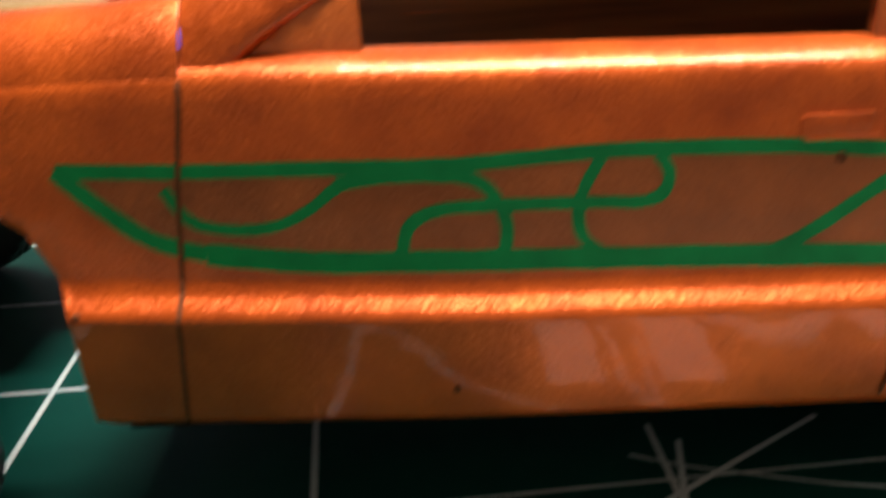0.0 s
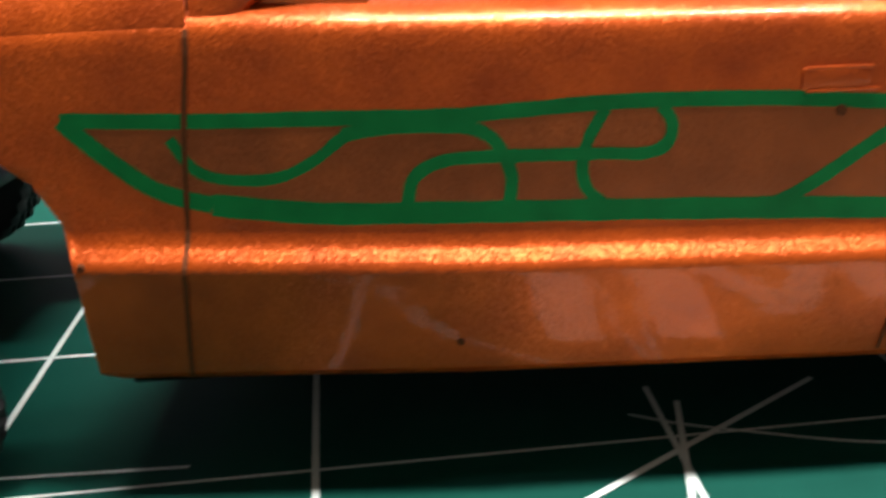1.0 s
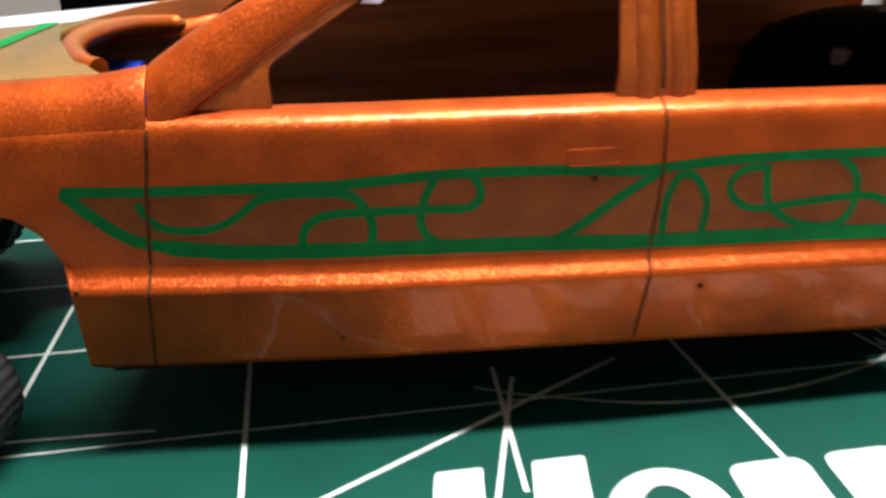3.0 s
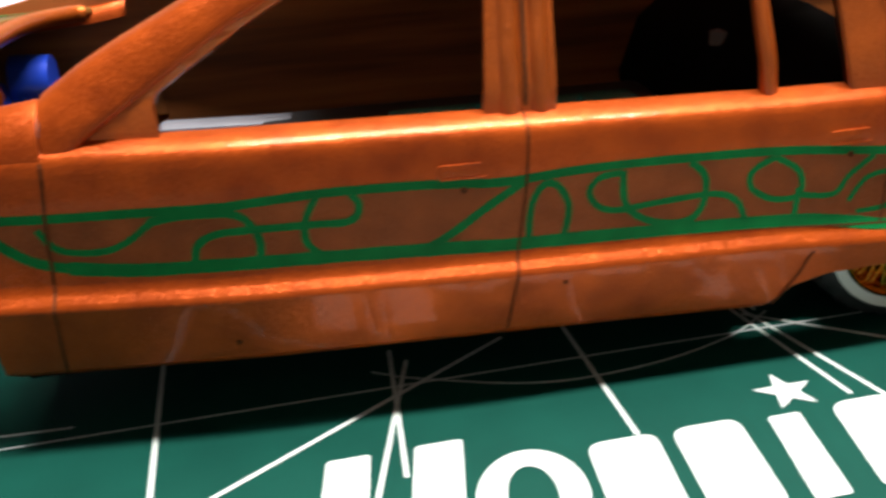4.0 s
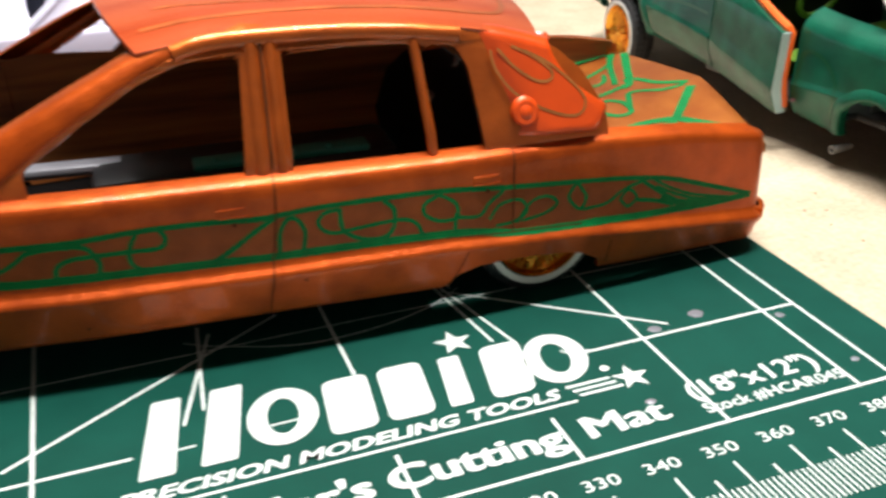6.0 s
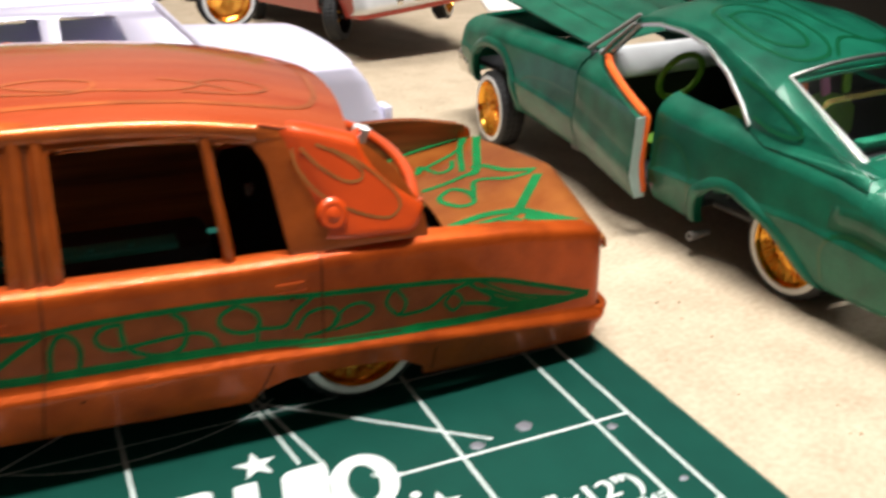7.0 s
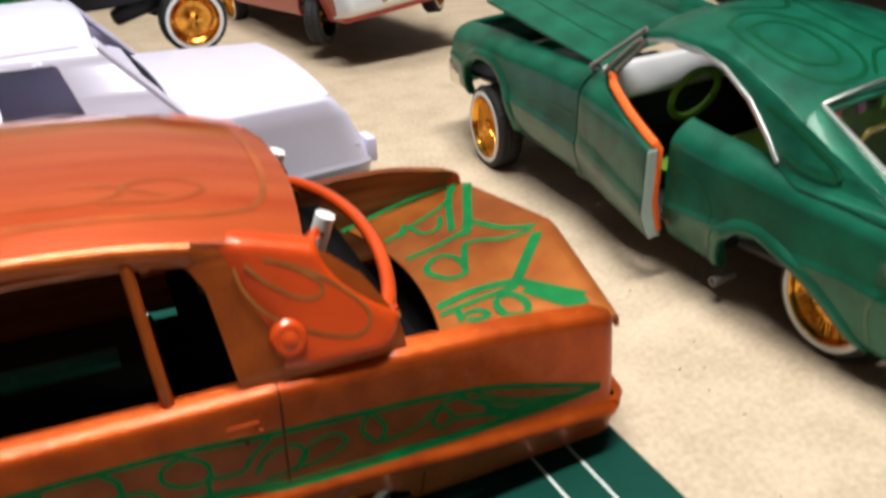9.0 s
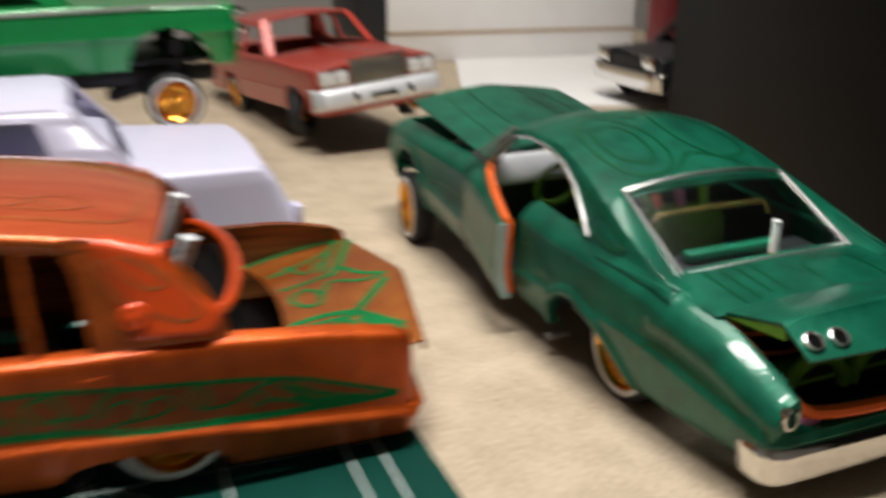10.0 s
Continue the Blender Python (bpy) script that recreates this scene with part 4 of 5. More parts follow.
for pts, w in LID:
    bm = bmesh.new()
    line = smooth_line([(*p, 0) for p in pts], 8)
    rows = []
    for i, p in enumerate(line):
        d = line[min(i + 1, len(line) - 1)] - line[max(i - 1, 0)]
        d = Vector((d.x * 30, d.y * 33.4, 0)).normalized()
        rows.append([on_lid(p.x - d.y * w / 40, p.y + d.x * w / 44), on_lid(p.x + d.y * w / 40, p.y - d.x * w / 44)])
    sheet(bm, rows)
    part("painted_scroll", bm, STRIPE, lid)

# floor pan, seats, loose bits inside
bm = bmesh.new()
box(bm, (-61, 0, 8.5), (108, 62, 1.6), bevel=0.4)
# Wider plate, added to stop lamp light leaking past the pan onto the mat.
box(bm, (-72, 0, 8.7), (84, 71, 1.4), bevel=0.4)
box(bm, (-114.5, 0, 16), (1.4, 62, 14), bevel=0.4)
box(bm, (16, 0, 9.6), (48, 64, 1.6), bevel=0.4)
part("floor_pan", bm, BLACK_MATT, sedan)
bm = bmesh.new()
sheet(bm, [[(x, s * (sedan_w(x) - 4.2 - max(0, z - 32) * 0.3), z) for z in (9.5, 18, 25, 31.5, lerp(x, (-104, -97, -80.5, -78, -70, -56, -30, -12), (38.5, 39, 37.8, 47.5, 49.5, 50, 48.5, 42)))] for s in (1,) for x in spread(-104, -4, 2)])
sheet(bm, [[(x, sedan_w(x) - 4.4, z) for z in (18, 26, 32, lerp(x, (-136, -118, -104), (36, 39.5, 41)))] for x in spread(-136, -104, 4)])
part("door_lining", bm, INNER, sedan, "streaky brown inner side of the far doors", thick=0.5)
bm = bmesh.new()
box(bm, (-89, 6, 22.0), (26, 5, 2.2), Matrix.Rotation(radians(2), 4, "Y"), bevel=0.9)
part("dash_bar", bm, SILVER, sedan, "dull silver plastic bar")
bm = bmesh.new()
box(bm, (-53, -7, 24.6), (34, 5.0, 1.4), bevel=0.4)
for x in (-66, -58, -51, -44):
    bmesh.ops.create_uvsphere(bm, u_segments=8, v_segments=6, radius=0.6, matrix=Matrix.Translation((x, -8.2, 25.4)))
part("console_top", bm, TEAL, sedan, "teal painted strip")
bm = bmesh.new()
box(bm, (-59, 2, 15.4), (60, 16, 15), bevel=2)
part("console", bm, BLACK, sedan)
bm = bmesh.new()
rows = []
for y in spread(-30, 30, 4):
    rows.append([(-24, y, 12), (-25, y, 19), (-22, y, 28), (-18, y, 35 - 0.004 * y * y), (-13, y, 36.5 - 0.004 * y * y), (-9, y, 33), (-6, y, 12)])
sheet(bm, rows)
part("rear_seat", bm, BLACK_MATT, sedan, thick=1)
bm = bmesh.new()
box(bm, (0, 0, 27.5), (14, 58, 1.5), bevel=0.4)
part("parcel_shelf", bm, BLACK_MATT, sedan)
bm = bmesh.new()
sheet(bm, [[(x, sedan_w(x) - 3.0 - dy + far_lean(x), z) for dy, z in ((0, 10), (0, 18), (0.6, sedan_level["b"](x) - 3 + far_rise(x)), (1.2, sedan_level["b"](x) - 0.2 + far_rise(x)))] for x in spread(4, 38, 3)])
part("fender_lining", bm, INNER, sedan, "streaky brown inner side of the fender", thick=0.4)
bm = bmesh.new()
box(bm, (-19, 0, 30), (5, 3.4, 2.4), Matrix.Rotation(0.2, 4, "Z"), bevel=0.4)
part("seat_clip", bm, GREY, sedan)
bm = bmesh.new()
rod(bm, (-17, 0, 30), (-13.4, 1, 40), 0.5, n=8)
part("thin_rod", bm, GREY, sedan)
for y in (-13.4, 18.4):
    bm = bmesh.new()
    rod(bm, (-8.0, y + 1.4, 28.2), (-2.0, y - 0.2, 44.6), 1.65, 1.6, 20)
    peg = part("peg", bm, WHITE_PEG, sedan, "short white plastic peg")
    bm = bmesh.new()
    rod(bm, (-3.2, y - 1.3, 42.2), (-3.3, y - 1.72, 42.1), 0.4, n=10)
    part("pin_hole", bm, SEAM, peg)
bm = bmesh.new()
box(bm, (-135, 4, 24), (24, 24, 12), bevel=2)
rod(bm, (-123, 18, 28.5), (-117.5, 18, 28.5), 4.2, 3.8, 24)
part("engine_block", bm, BLUE, sedan, "blue painted engine under the hood")
bm = bmesh.new()
rod(bm, (-121.4, 8, 22.5), (-114, 8, 20.5), 5.0, 4.2, 24)
part("gearbox", bm, BLACK, sedan)
for x in (-137, -9.5):
    bm = bmesh.new()
    rod(bm, (x, -26, 11.6 if x > -100 else 15), (x, 27, 11.6 if x > -100 else 15), 1.6, n=10)
    part("axle", bm, GREY, sedan)
bm = bmesh.new()
box(bm, (-129.5, -27, 20.5), (6.5, 7, 10), bevel=2.2)
rod(bm, (-129.5, -27, 15), (-129.2, -34, 8), 1.8, n=10)
part("wheel_arm", bm, GREY, sedan, "grey plastic suspension arm")
wheel(sedan, (-9.5, -29.6, 12.35))
wheel(sedan, (-9.5, 29.6, 12.35), face=1)
loose_wheel = wheel(sedan, (-130.0, -37.2, 6.8), turn=-6, size=0.55)
loose_wheel.matrix_basis = loose_wheel.matrix_basis @ Matrix.Diagonal((1, 1.7, 1, 1))
wheel(sedan, (-152, 27.5, 12.35), turn=-10, face=1)

# ---- green fastback model ----
coupe = thing("model_car", (126.2, 37.2, -3), -86.3, "pearl green scale model fastback coupe with open door, hood and trunk", "model car")
coupe_w = lambda x: lerp(x, [-158, -140, -128, -110, -70, -40, 0, 30, 50, 62], [28.2, 31.2, 33.3, 35.0, 37.0, 38.0, 38.2, 37.4, 35.6, 33.8])
coupe_level = {
    "s": lambda x: lerp(x, [-145, -83, -40, 0, 62], [17.5, 14.0, 10.5, 7.6, 8.4]),
    "m": lambda x: lerp(x, [-145, -83, -40, -15, 12, 30, 47, 62], [29.0, 24.0, 19.0, 20.4, 21.8, 20.4, 17.4, 14.6]),
    "b": lambda x: lerp(x, [-145, -123, -63, -28, -6, 6, 18, 40, 62], [38.5, 40.6, 40.6, 37.0, 36.0, 35.8, 35.2, 31.4, 22.4]),
}
COUPE_PROFILE = [("s", 0, 4.0), ("s", 0.4, 2.8), ("s", 2.2, 2.0), ("m", -3.5, 0.6), ("m", -0.8, 0.15), ("m", -0.2, 0.1), ("m", 0.4, 0.55), ("m", 1.4, 0.75), ("b", -5.2, 1.3), ("b", -3.6, 2.0), ("b", -2.4, 3.0), ("b", -1.4, 4.3), ("b", -0.6, 5.9), ("b", 0, 7.6)]
c_front = ([-138.2, -138, -135, -129, -122, -115, -109.5, -107, -106.7], [17, 22, 28, 31.6, 32.4, 31.2, 26.5, 19, 13])
c_rear = ([-20, -19.7, -18.4, -14, -9, -4, 2, 7, 12, 15, 16.6, 17], [8, 12.0, 16.4, 20.2, 21.2, 20.3, 17.8, 14.6, 10.8, 8.6, 7.4, 6.8])
# the door opening: front and rear edge of the cut
DOOR0, DOOR1 = -72.0, -36.5
st = sorted(set(spread(-146, 57, 2.6) + c_front[0] + c_rear[0] + spread(-21, 13, 1.2) + spread(-138, -107, 1.5) + [DOOR0, DOOR1]))
cols = shell_columns(st, coupe_w, (-154, 58.4, 8, 5, (3, 0.6)), (c_front, c_rear), COUPE_PROFILE, coupe_level)
bm = bmesh.new()
front_cols = [c for c in cols if c[9][0] <= DOOR0 + 0.01]
rear_cols = [c for c in cols if c[9][0] >= DOOR1 - 0.01]
far = [[(x, -y, z) for x, y, z in c] for c in reversed(cols)]
# no panel across the trunk opening above the bumper
tail = lambda c: [(x, y, min(z, 16.6)) for x, y, z in c] if c[9][0] > 54.6 and abs(c[9][1]) < 26.0 else c
sheet(bm, [tail(c) for c in rear_cols + far] + front_cols)
part("body_shell", bm, GREEN, coupe, thick=1.1)
# rear fenders: a rounded ridge on each side of the trunk opening
for side in (-1, 1):
    bm = bmesh.new()
    rows = []
    for x in spread(19, 55, 2.5) + [56.6, 57.6, 58.0]:
        k = lerp(x, (54, 57.6, 58.0), (1, 0.82, 0.45))
        w, b = coupe_w(min(x, 53)), coupe_level["b"](min(x, 56)) - lerp(x, (19, 27), (1.9, -0.06))
        rows.append([(x, side * (w - 5.2 + (5.2 - d) * k), b - 4 + (h + 4) * k) for d, h in ((0.7, -10), (1.15, -5.3), (1.85, -3.6), (2.85, -2.4), (4.1, -1.3), (5.6, -0.5), (6.8, -0.1), (7.7, -0.5), (8.2, -2.2), (8.3, -9))])
    sheet(bm, rows)
    bm.faces.new([v for v in bm.verts][-10:])
    part("rear_fender", bm, GREEN, coupe, thick=0.4, rim=0)


def coupe_side(x, z, lift=0.0, side=-1):
    zs = [coupe_level[k](x) + dz for k, dz, _ in COUPE_PROFILE]
    return (x, side * (coupe_w(x) - lerp(z, zs, [i for _, _, i in COUPE_PROFILE]) + lift), z)


for pts in ([(19, 10.5), (18.5, 18), (24, 22.5), (40, 20.5), (53, 17), (54, 13)], [(-35, 13), (-34.5, 26.5), (-28, 27.5), (-22, 22), (-22.5, 13)], [(-103, 18), (-101, 27), (-88, 29.5), (-74, 29)]):
    bm = bmesh.new()
    ribbon(bm, pts, 0.9, lambda x, z: coupe_side(x, z, 0.08), per=7)
    part("candy_line", bm, GREEN_DARK, coupe)
# wheel arch lips
for arch, cx, cz in ((c_rear, -1.5, 8.0), (c_front, -122.5, 18.0)):
    bm = bmesh.new()
    rows = []
    for p in smooth_line([(x, max(z, coupe_level["s"](x) + 0.3), 0) for x, z in zip(*arch)], 3):
        out = Vector((p.x - cx, (p.y - cz) * 1.6, 0)).normalized()
        rows.append([coupe_side(p.x + out.x * d, max(p.y + out.y * d, coupe_level["s"](p.x)), h) for d, h in ((0.2, -2.4), (0.0, 0.2), (0.25, 0.65), (0.8, 0.8), (1.8, 0.75), (2.5, 0.5), (3.1, 0.02))])
    sheet(bm, rows)
    part("arch_lip", bm, GREEN, coupe, sharp=60)

# the open door, hinged at its front edge
DOOR_M = Matrix.Translation((DOOR0, -coupe_w(DOOR0) + 0.6, 0)) @ Matrix.Rotation(radians(-9), 4, "Z") @ Matrix.Translation((-DOOR0, coupe_w(DOOR0) - 0.6, 0))


def door_top(x):
    return lerp(x, [DOOR0, -55, DOOR1], [41.4, 37.0, 32.4])


def door_put(x, z, lift=0.0):
    return tuple(DOOR_M @ Vector(coupe_side(x, z, lift)))


bm = bmesh.new()
rows = []
for x in spread(DOOR0 + 0.4, DOOR1 - 0.4, 2.2):
    lo, hi = coupe_level["s"](x) + 0.4, door_top(x)
    rows.append([door_put(x, lerp(k, (0, 12), (lo, hi))) for k in range(13)])
sheet(bm, rows)
door = part("door", bm, GREEN, coupe, "green door standing ajar, trimmed in orange", thick=3.4)
bm = bmesh.new()
pts = [Vector(door_put(x, door_top(x))) + Vector((0, 2.4, 0.5)) for x in spread(DOOR0 + 1, DOOR1 - 0.6, 4)]
pts += [Vector(door_put(DOOR1 - 0.6, z)) + Vector((0.4, 3.0, 0)) for z in (32, 27, 20, 12.5)]
tube(bm, pts, 1.15, 8)
part("door_trim", bm, ORANGE_TRIM, door, "bright orange edge trim")
bm = bmesh.new()
sheet(bm, [[tuple(Vector(door_put(DOOR1 + 0.1, z)) + Vector((0.1, dy, 0))) for dy in (-0.4, 1.6, 3.2)] for z in (11, 17, 22, 27, 32.5)])
part("door_edge", bm, DOOR_EDGE, door, "pale bare rear edge of the door", thick=0.3)
bm = bmesh.new()
for dx, dz in ((0, 0), (0.6, 2.2), (0.2, -2.4)):
    bmesh.ops.create_uvsphere(bm, u_segments=10, v_segments=6, radius=1.1, matrix=Matrix.Translation((DOOR1 + 0.8 + dx, -coupe_w(DOOR1) + 2.0, 17 + dz)))
part("door_latch", bm, PINK, coupe)
# vent window post
bm = bmesh.new()
tube(bm, [(-66, -32.6, 41.5), (-62, -31.2, 46), (-57.5, -28.5, 51)], 0.5, 6)
tube(bm, [(-71, -32.8, 42), (-65, -30, 47), (-58, -26.5, 53)], 0.6, 6)
part("windshield_post", bm, GREY, coupe)

# greenhouse


def c_house(x, z, lift=0.0, side=-1):
    y = coupe_w(x) - 5.6 - max(0.0, z - 38.0) * 0.40
    # the sail sweeps out into the fender
    y += 2.6 * min(1.0, max(0.0, (x + 12) / 8)) * max(0.0, 1 - (z - coupe_level["b"](x) + 1.6) / 5.0) ** 2
    return (x, side * (y + lift), z)


C_RAIL = [(-69, 42.6), (-64, 47.4), (-58, 52.0), (-50, 53.6), (-40, 53.6), (-30, 52.2), (-18, 48.8), (-8, 45.2), (4, 40.8), (12, 38.0), (18, 36.0), (25, 34.2)]
c_base = [(x, coupe_level["b"](x) - lerp(x, (-10, -2), (0.6, 1.7))) for x in spread(-69, 25, 3)]
c_top = [(p.x, p.y) for p in smooth_line([(*p, 0) for p in C_RAIL], 4)][::-1]
# the side window is open down to the door
window_edge = [(-64.5, 42.0), (-57.4, 50.2), (-50, 51.6), (-40, 51.4), (-31, 49.6), (-21.5, 45.2), (-14.0, 40.0), (-9.8, 36.4)]
c_outline = [p for p in c_base if p[0] < -66] + [(-65.6, 41.2)] + window_edge + [(-9.4, 35.7)] + [p for p in c_base if p[0] > -8] + c_top[1:-1]
for side in (-1, 1):
    bm = bmesh.new()
    pierced(bm, dense(c_outline, 2.5), [], lambda x, z: c_house(x, z, 0, side))
    part("side_frame", bm, GREEN, coupe, thick=1.2, sharp=25, weld=0, rim=-1)
    bm = bmesh.new()
    tube(bm, [c_house(x, z, 0.1, side) for x, z in [(-64.5, 42.2), (-57.4, 50.4), (-50, 51.8), (-40, 51.6), (-31, 49.8), (-21.3, 45.4), (-13.8, 40.2), (-9.5, 36.4)]], 0.5, 8)
    part("window_trim", bm, FOIL, coupe)
    bm = bmesh.new()
    ribbon(bm, [(-17, 45.6), (-11, 44.4), (-4, 42.2), (3, 39.6), (5.4, 37.9), (2, 37.0), (-4, 37.4), (-9, 38.6)], 0.9, lambda x, z: c_house(x, z, 0.15, side), per=6)
    part("candy_line", bm, GREEN_DARK, coupe)
rail_z = lambda x: lerp(x, [p[0] for p in C_RAIL], [p[1] for p in C_RAIL])
c_roof_w = lambda x: -c_house(x, rail_z(x))[1]
c_crown = lambda x: lerp(x, [-60, -45, -20, -6], [2.6, 3.2, 3.2, 2.8])
bm = bmesh.new()
top_panel(bm, spread(-58.5, -7, 2.5), c_roof_w, rail_z, c_crown, -4.0, 2.0, 20)
part("roof_panel", bm, GREEN, coupe, thick=1.1)


def c_roof(x, y):
    s = y / c_roof_w(x)
    f = (x + 58.5) / 51.5
    return (x + (1 - s * s) * ((1 - f) * -4 + f * 2), y, rail_z(x) + c_crown(x) * (1 - abs(s) ** 2.4) + 0.1)


for pts in ([(-40, -18), (-30, -21), (-20, -21), (-13, -17), (-13, -8), (-20, -3), (-32, -3), (-40, -7), (-42, -13), (-40, -18)], [(-36, -16), (-28, -18), (-20, -17), (-17, -11), (-22, -7), (-32, -7), (-36, -11), (-36, -16)], [(-12, -6), (-18, 2), (-15, 12), (-11, 18)], [(-46, 8), (-36, 20), (-20, 22), (-16, 10), (-28, 4), (-46, 8)], [(-50, -10), (-40, 0), (-50, 10)]):
    bm = bmesh.new()
    ribbon(bm, pts, 1.0, c_roof, per=8)
    part("candy_line", bm, GREEN_DARK, coupe)

# rear window
def back(f, s):
    w = lerp(f, (0, 1), (24.6, 25.4))
    x = lerp(f, (0, 1), (-7.4, 17.4)) + 1.6 * (1 - s * s)
    z = lerp(f, (0, 1), (46.9, 34.2)) + 2.8 * (1 - abs(s) ** 2.2) * (1 - 0.55 * f)
    return (x, s * w, z)


bm = bmesh.new()
sheet(bm, [[back(f / 6, -1 + 0.125 * k) for k in range(17)] for f in range(7)])
g = part("rear_glass", bm, GLASS, coupe, "clear rear window", thick=0.35)
g.visible_shadow = False
# the sails run in from the side frames to the glass
for side in (-1, 1):
    bm = bmesh.new()
    rows = []
    for k in range(13):
        inner = Vector(back(k / 12, side)) + Vector((0, 0, 0.1))
        outer = Vector(c_house(inner.x, rail_z(inner.x) - 0.5, 0.05, side))
        rows.append([inner.lerp(outer, f) + Vector((0, 0, 0.5 * 4 * f * (1 - f))) for f in (0, 0.15, 0.35, 0.55, 0.75, 0.9, 1.0)])
    edge = coupe_w(24) - 6.4
    rows.append([Vector((24, side * (25.4 + (edge - 25.4) * f), 34.2)) for f in (0, 0.15, 0.35, 0.55, 0.75, 0.9, 1.0)])
    sheet(bm, rows)
    part("sail_panel", bm, GREEN, coupe, thick=0.5, rim=-1, sharp=60)
bm = bmesh.new()
ring = [back(0, -1 + 0.1 * k) for k in range(21)] + [back(f / 8, 1) for f in range(1, 9)] + [back(1, 1 - 0.1 * k) for k in range(1, 21)] + [back(1 - f / 8, -1) for f in range(1, 9)]
tube(bm, [Vector(p) + Vector((0, 0, 0.25)) for p in ring], 0.55, 8)
part("window_trim", bm, FOIL, coupe, "dull silver foil window trim")
# deck between window and trunk opening
deck_z = lambda x: lerp(x, (14, 40), (34.6, 32.4))
bm = bmesh.new()
top_panel(bm, spread(15.5, 35.4, 2.2), lambda x: coupe_w(x) - 6.4, deck_z, lambda x: 1.6, 1.6, 3.0, 18)
part("rear_deck", bm, GREEN, coupe, thick=1.0)
for k, y in enumerate((-21, -17, -13, -9)):
    bm = bmesh.new()
    ribbon(bm, [(17.8, y), (22, y - 0.3), (33.0 - 0.6 * k, y - 0.5)], 0.8, lambda x, yy: (x + 1.4, yy, deck_z(x) + 1.6 * (1 - abs(yy / 30) ** 2.4) + 0.15), per=5)
    part("candy_line", bm, GREEN_DARK, coupe)
bm = bmesh.new()
ribbon(bm, [(30, 2), (23, 3), (20.5, 9), (21, 17), (25, 19), (33, 19)], 0.8, lambda x, yy: (x + 1.4, yy, deck_z(x) + 1.6 * (1 - abs(yy / 30) ** 2.4) + 0.15), per=6)
part("candy_line", bm, GREEN_DARK, coupe)

# trunk lid, propped open
T = Matrix.Translation((36.4, 0, 33.9)) @ Matrix.Rotation(radians(-16), 4, "Y")
bm = bmesh.new()
rows = []
for k in range(17):
    s = -1 + 2 * k / 16
    w = 28.6
    bow = 2.6 * (1 - s * s) - 1.0
    row = [tuple(T @ Vector((f * 16.0 + bow, s * w, 1.3 * (1 - abs(s) ** 2.4) - 0.6 * f))) for f in (0, 0.2, 0.4, 0.6, 0.8, 0.95, 1.0)]
    row += [tuple(T @ Vector((16.8 + bow, s * w, -1.4))), tuple(T @ Vector((22.2 + bow, s * w * 0.99, -7.4)))]
    rows.append(row)
sheet(bm, rows)
c_lid = part("trunk_lid", bm, GREEN, coupe, "green trunk lid propped open", thick=0.9)
for side in (-1, 1):
    bm = bmesh.new()
    sheet(bm, [[tuple(T @ Vector((f * 16.6 - 1.0, side * 28.4, h))) for h in (-0.8 - 0.6 * f, -1.4 - 3.0 * f)] for f in (0, 0.25, 0.5, 0.75, 0.97)])
    part("lid_side", bm, LIME, c_lid, "lime green inner edge", thick=0.6)
bm = bmesh.new()
sheet(bm, [[tuple(T @ Vector((f * 15.4, s * 27.6, -1.6 - 0.8 * f))) for f in (0, 0.5, 1)] for s in (-1, -0.5, 0, 0.5, 1)])
part("lid_lining", bm, LIME, c_lid, "lime green lining", thick=0.4)
for y in (-25.4, -19.8, -3, 3, 19.8, 25.4):
    bm = bmesh.new()
    m = T @ Matrix.Translation((19.6 + 2.6 * (1 - (y / 28.6) ** 2) - 1.0, y, -4.3)) @ Matrix.Rotation(radians(48), 4, "Y")
    rows = []
    for k in range(25):
        t = 2 * math.pi * k / 24
        rows.append([tuple(m @ Vector((r * math.cos(t), r * math.sin(t), h))) for r, h in ((2.2, -0.2), (2.2, 0.5), (1.95, 0.65), (1.7, 0.2))])
    sheet(bm, rows)
    lamp = part("tail_light_ring", bm, FOIL, c_lid)
    bm = bmesh.new()
    rod(bm, m @ Vector((0, 0, 0.15)), m @ Vector((0, 0, 0.35)), 1.6, n=16)
    part("tail_light_hole", bm, BLACK_MATT, lamp)

# trunk inside
bm = bmesh.new()
box(bm, (44, 0, 12), (26, 52, 1.2), bevel=0.3)
part("trunk_floor", bm, BLACK, coupe)
bm = bmesh.new()
box(bm, (31, 0, 22), (1.5, 52, 16), bevel=0.3)
part("trunk_wall", bm, BLACK, coupe)
bm = bmesh.new()
tube(bm, smooth_line([(33, -26.5, 31.5), (45, -26.6, 26.0), (52, -25.5, 21.6), (55.5, -21, 18.8), (58, 0, 18.8), (55.5, 21, 18.8), (52, 25.5, 21.6), (45, 26.6, 26)], 4), 1.4, 8)
part("trunk_rim_trim", bm, ORANGE_TRIM, coupe, "orange trim round the trunk opening")
for y in (-12, 6.5):
    bm = bmesh.new()
    tube(bm, [(46, y + 8.0 * math.cos(t), 17 + 7.8 * math.sin(t)) for t in [math.pi * k / 16 for k in range(17)]], 1.6, 8)
    part("speaker_ring", bm, LIME, coupe, "lime green padded ring")
    bm = bmesh.new()
    rod(bm, (45.4, y, 18), (45.6, y, 18), 6.8, n=24)
    part("speaker_cone", bm, BLACK, coupe)
bm = bmesh.new()
for k in range(4):
    box(bm, (36 + k * 3, 0, 18.5 + k * 0.3), (2.2, 46, 1.2), bevel=0.4)
part("tufted_mat", bm, LIME, coupe)
bm = bmesh.new()
for z in (27, 22):
    tube(bm, [(34, -25, z), (36, -10, z - 1), (35, 10, z), (36, 25, z)], 0.6, 6)
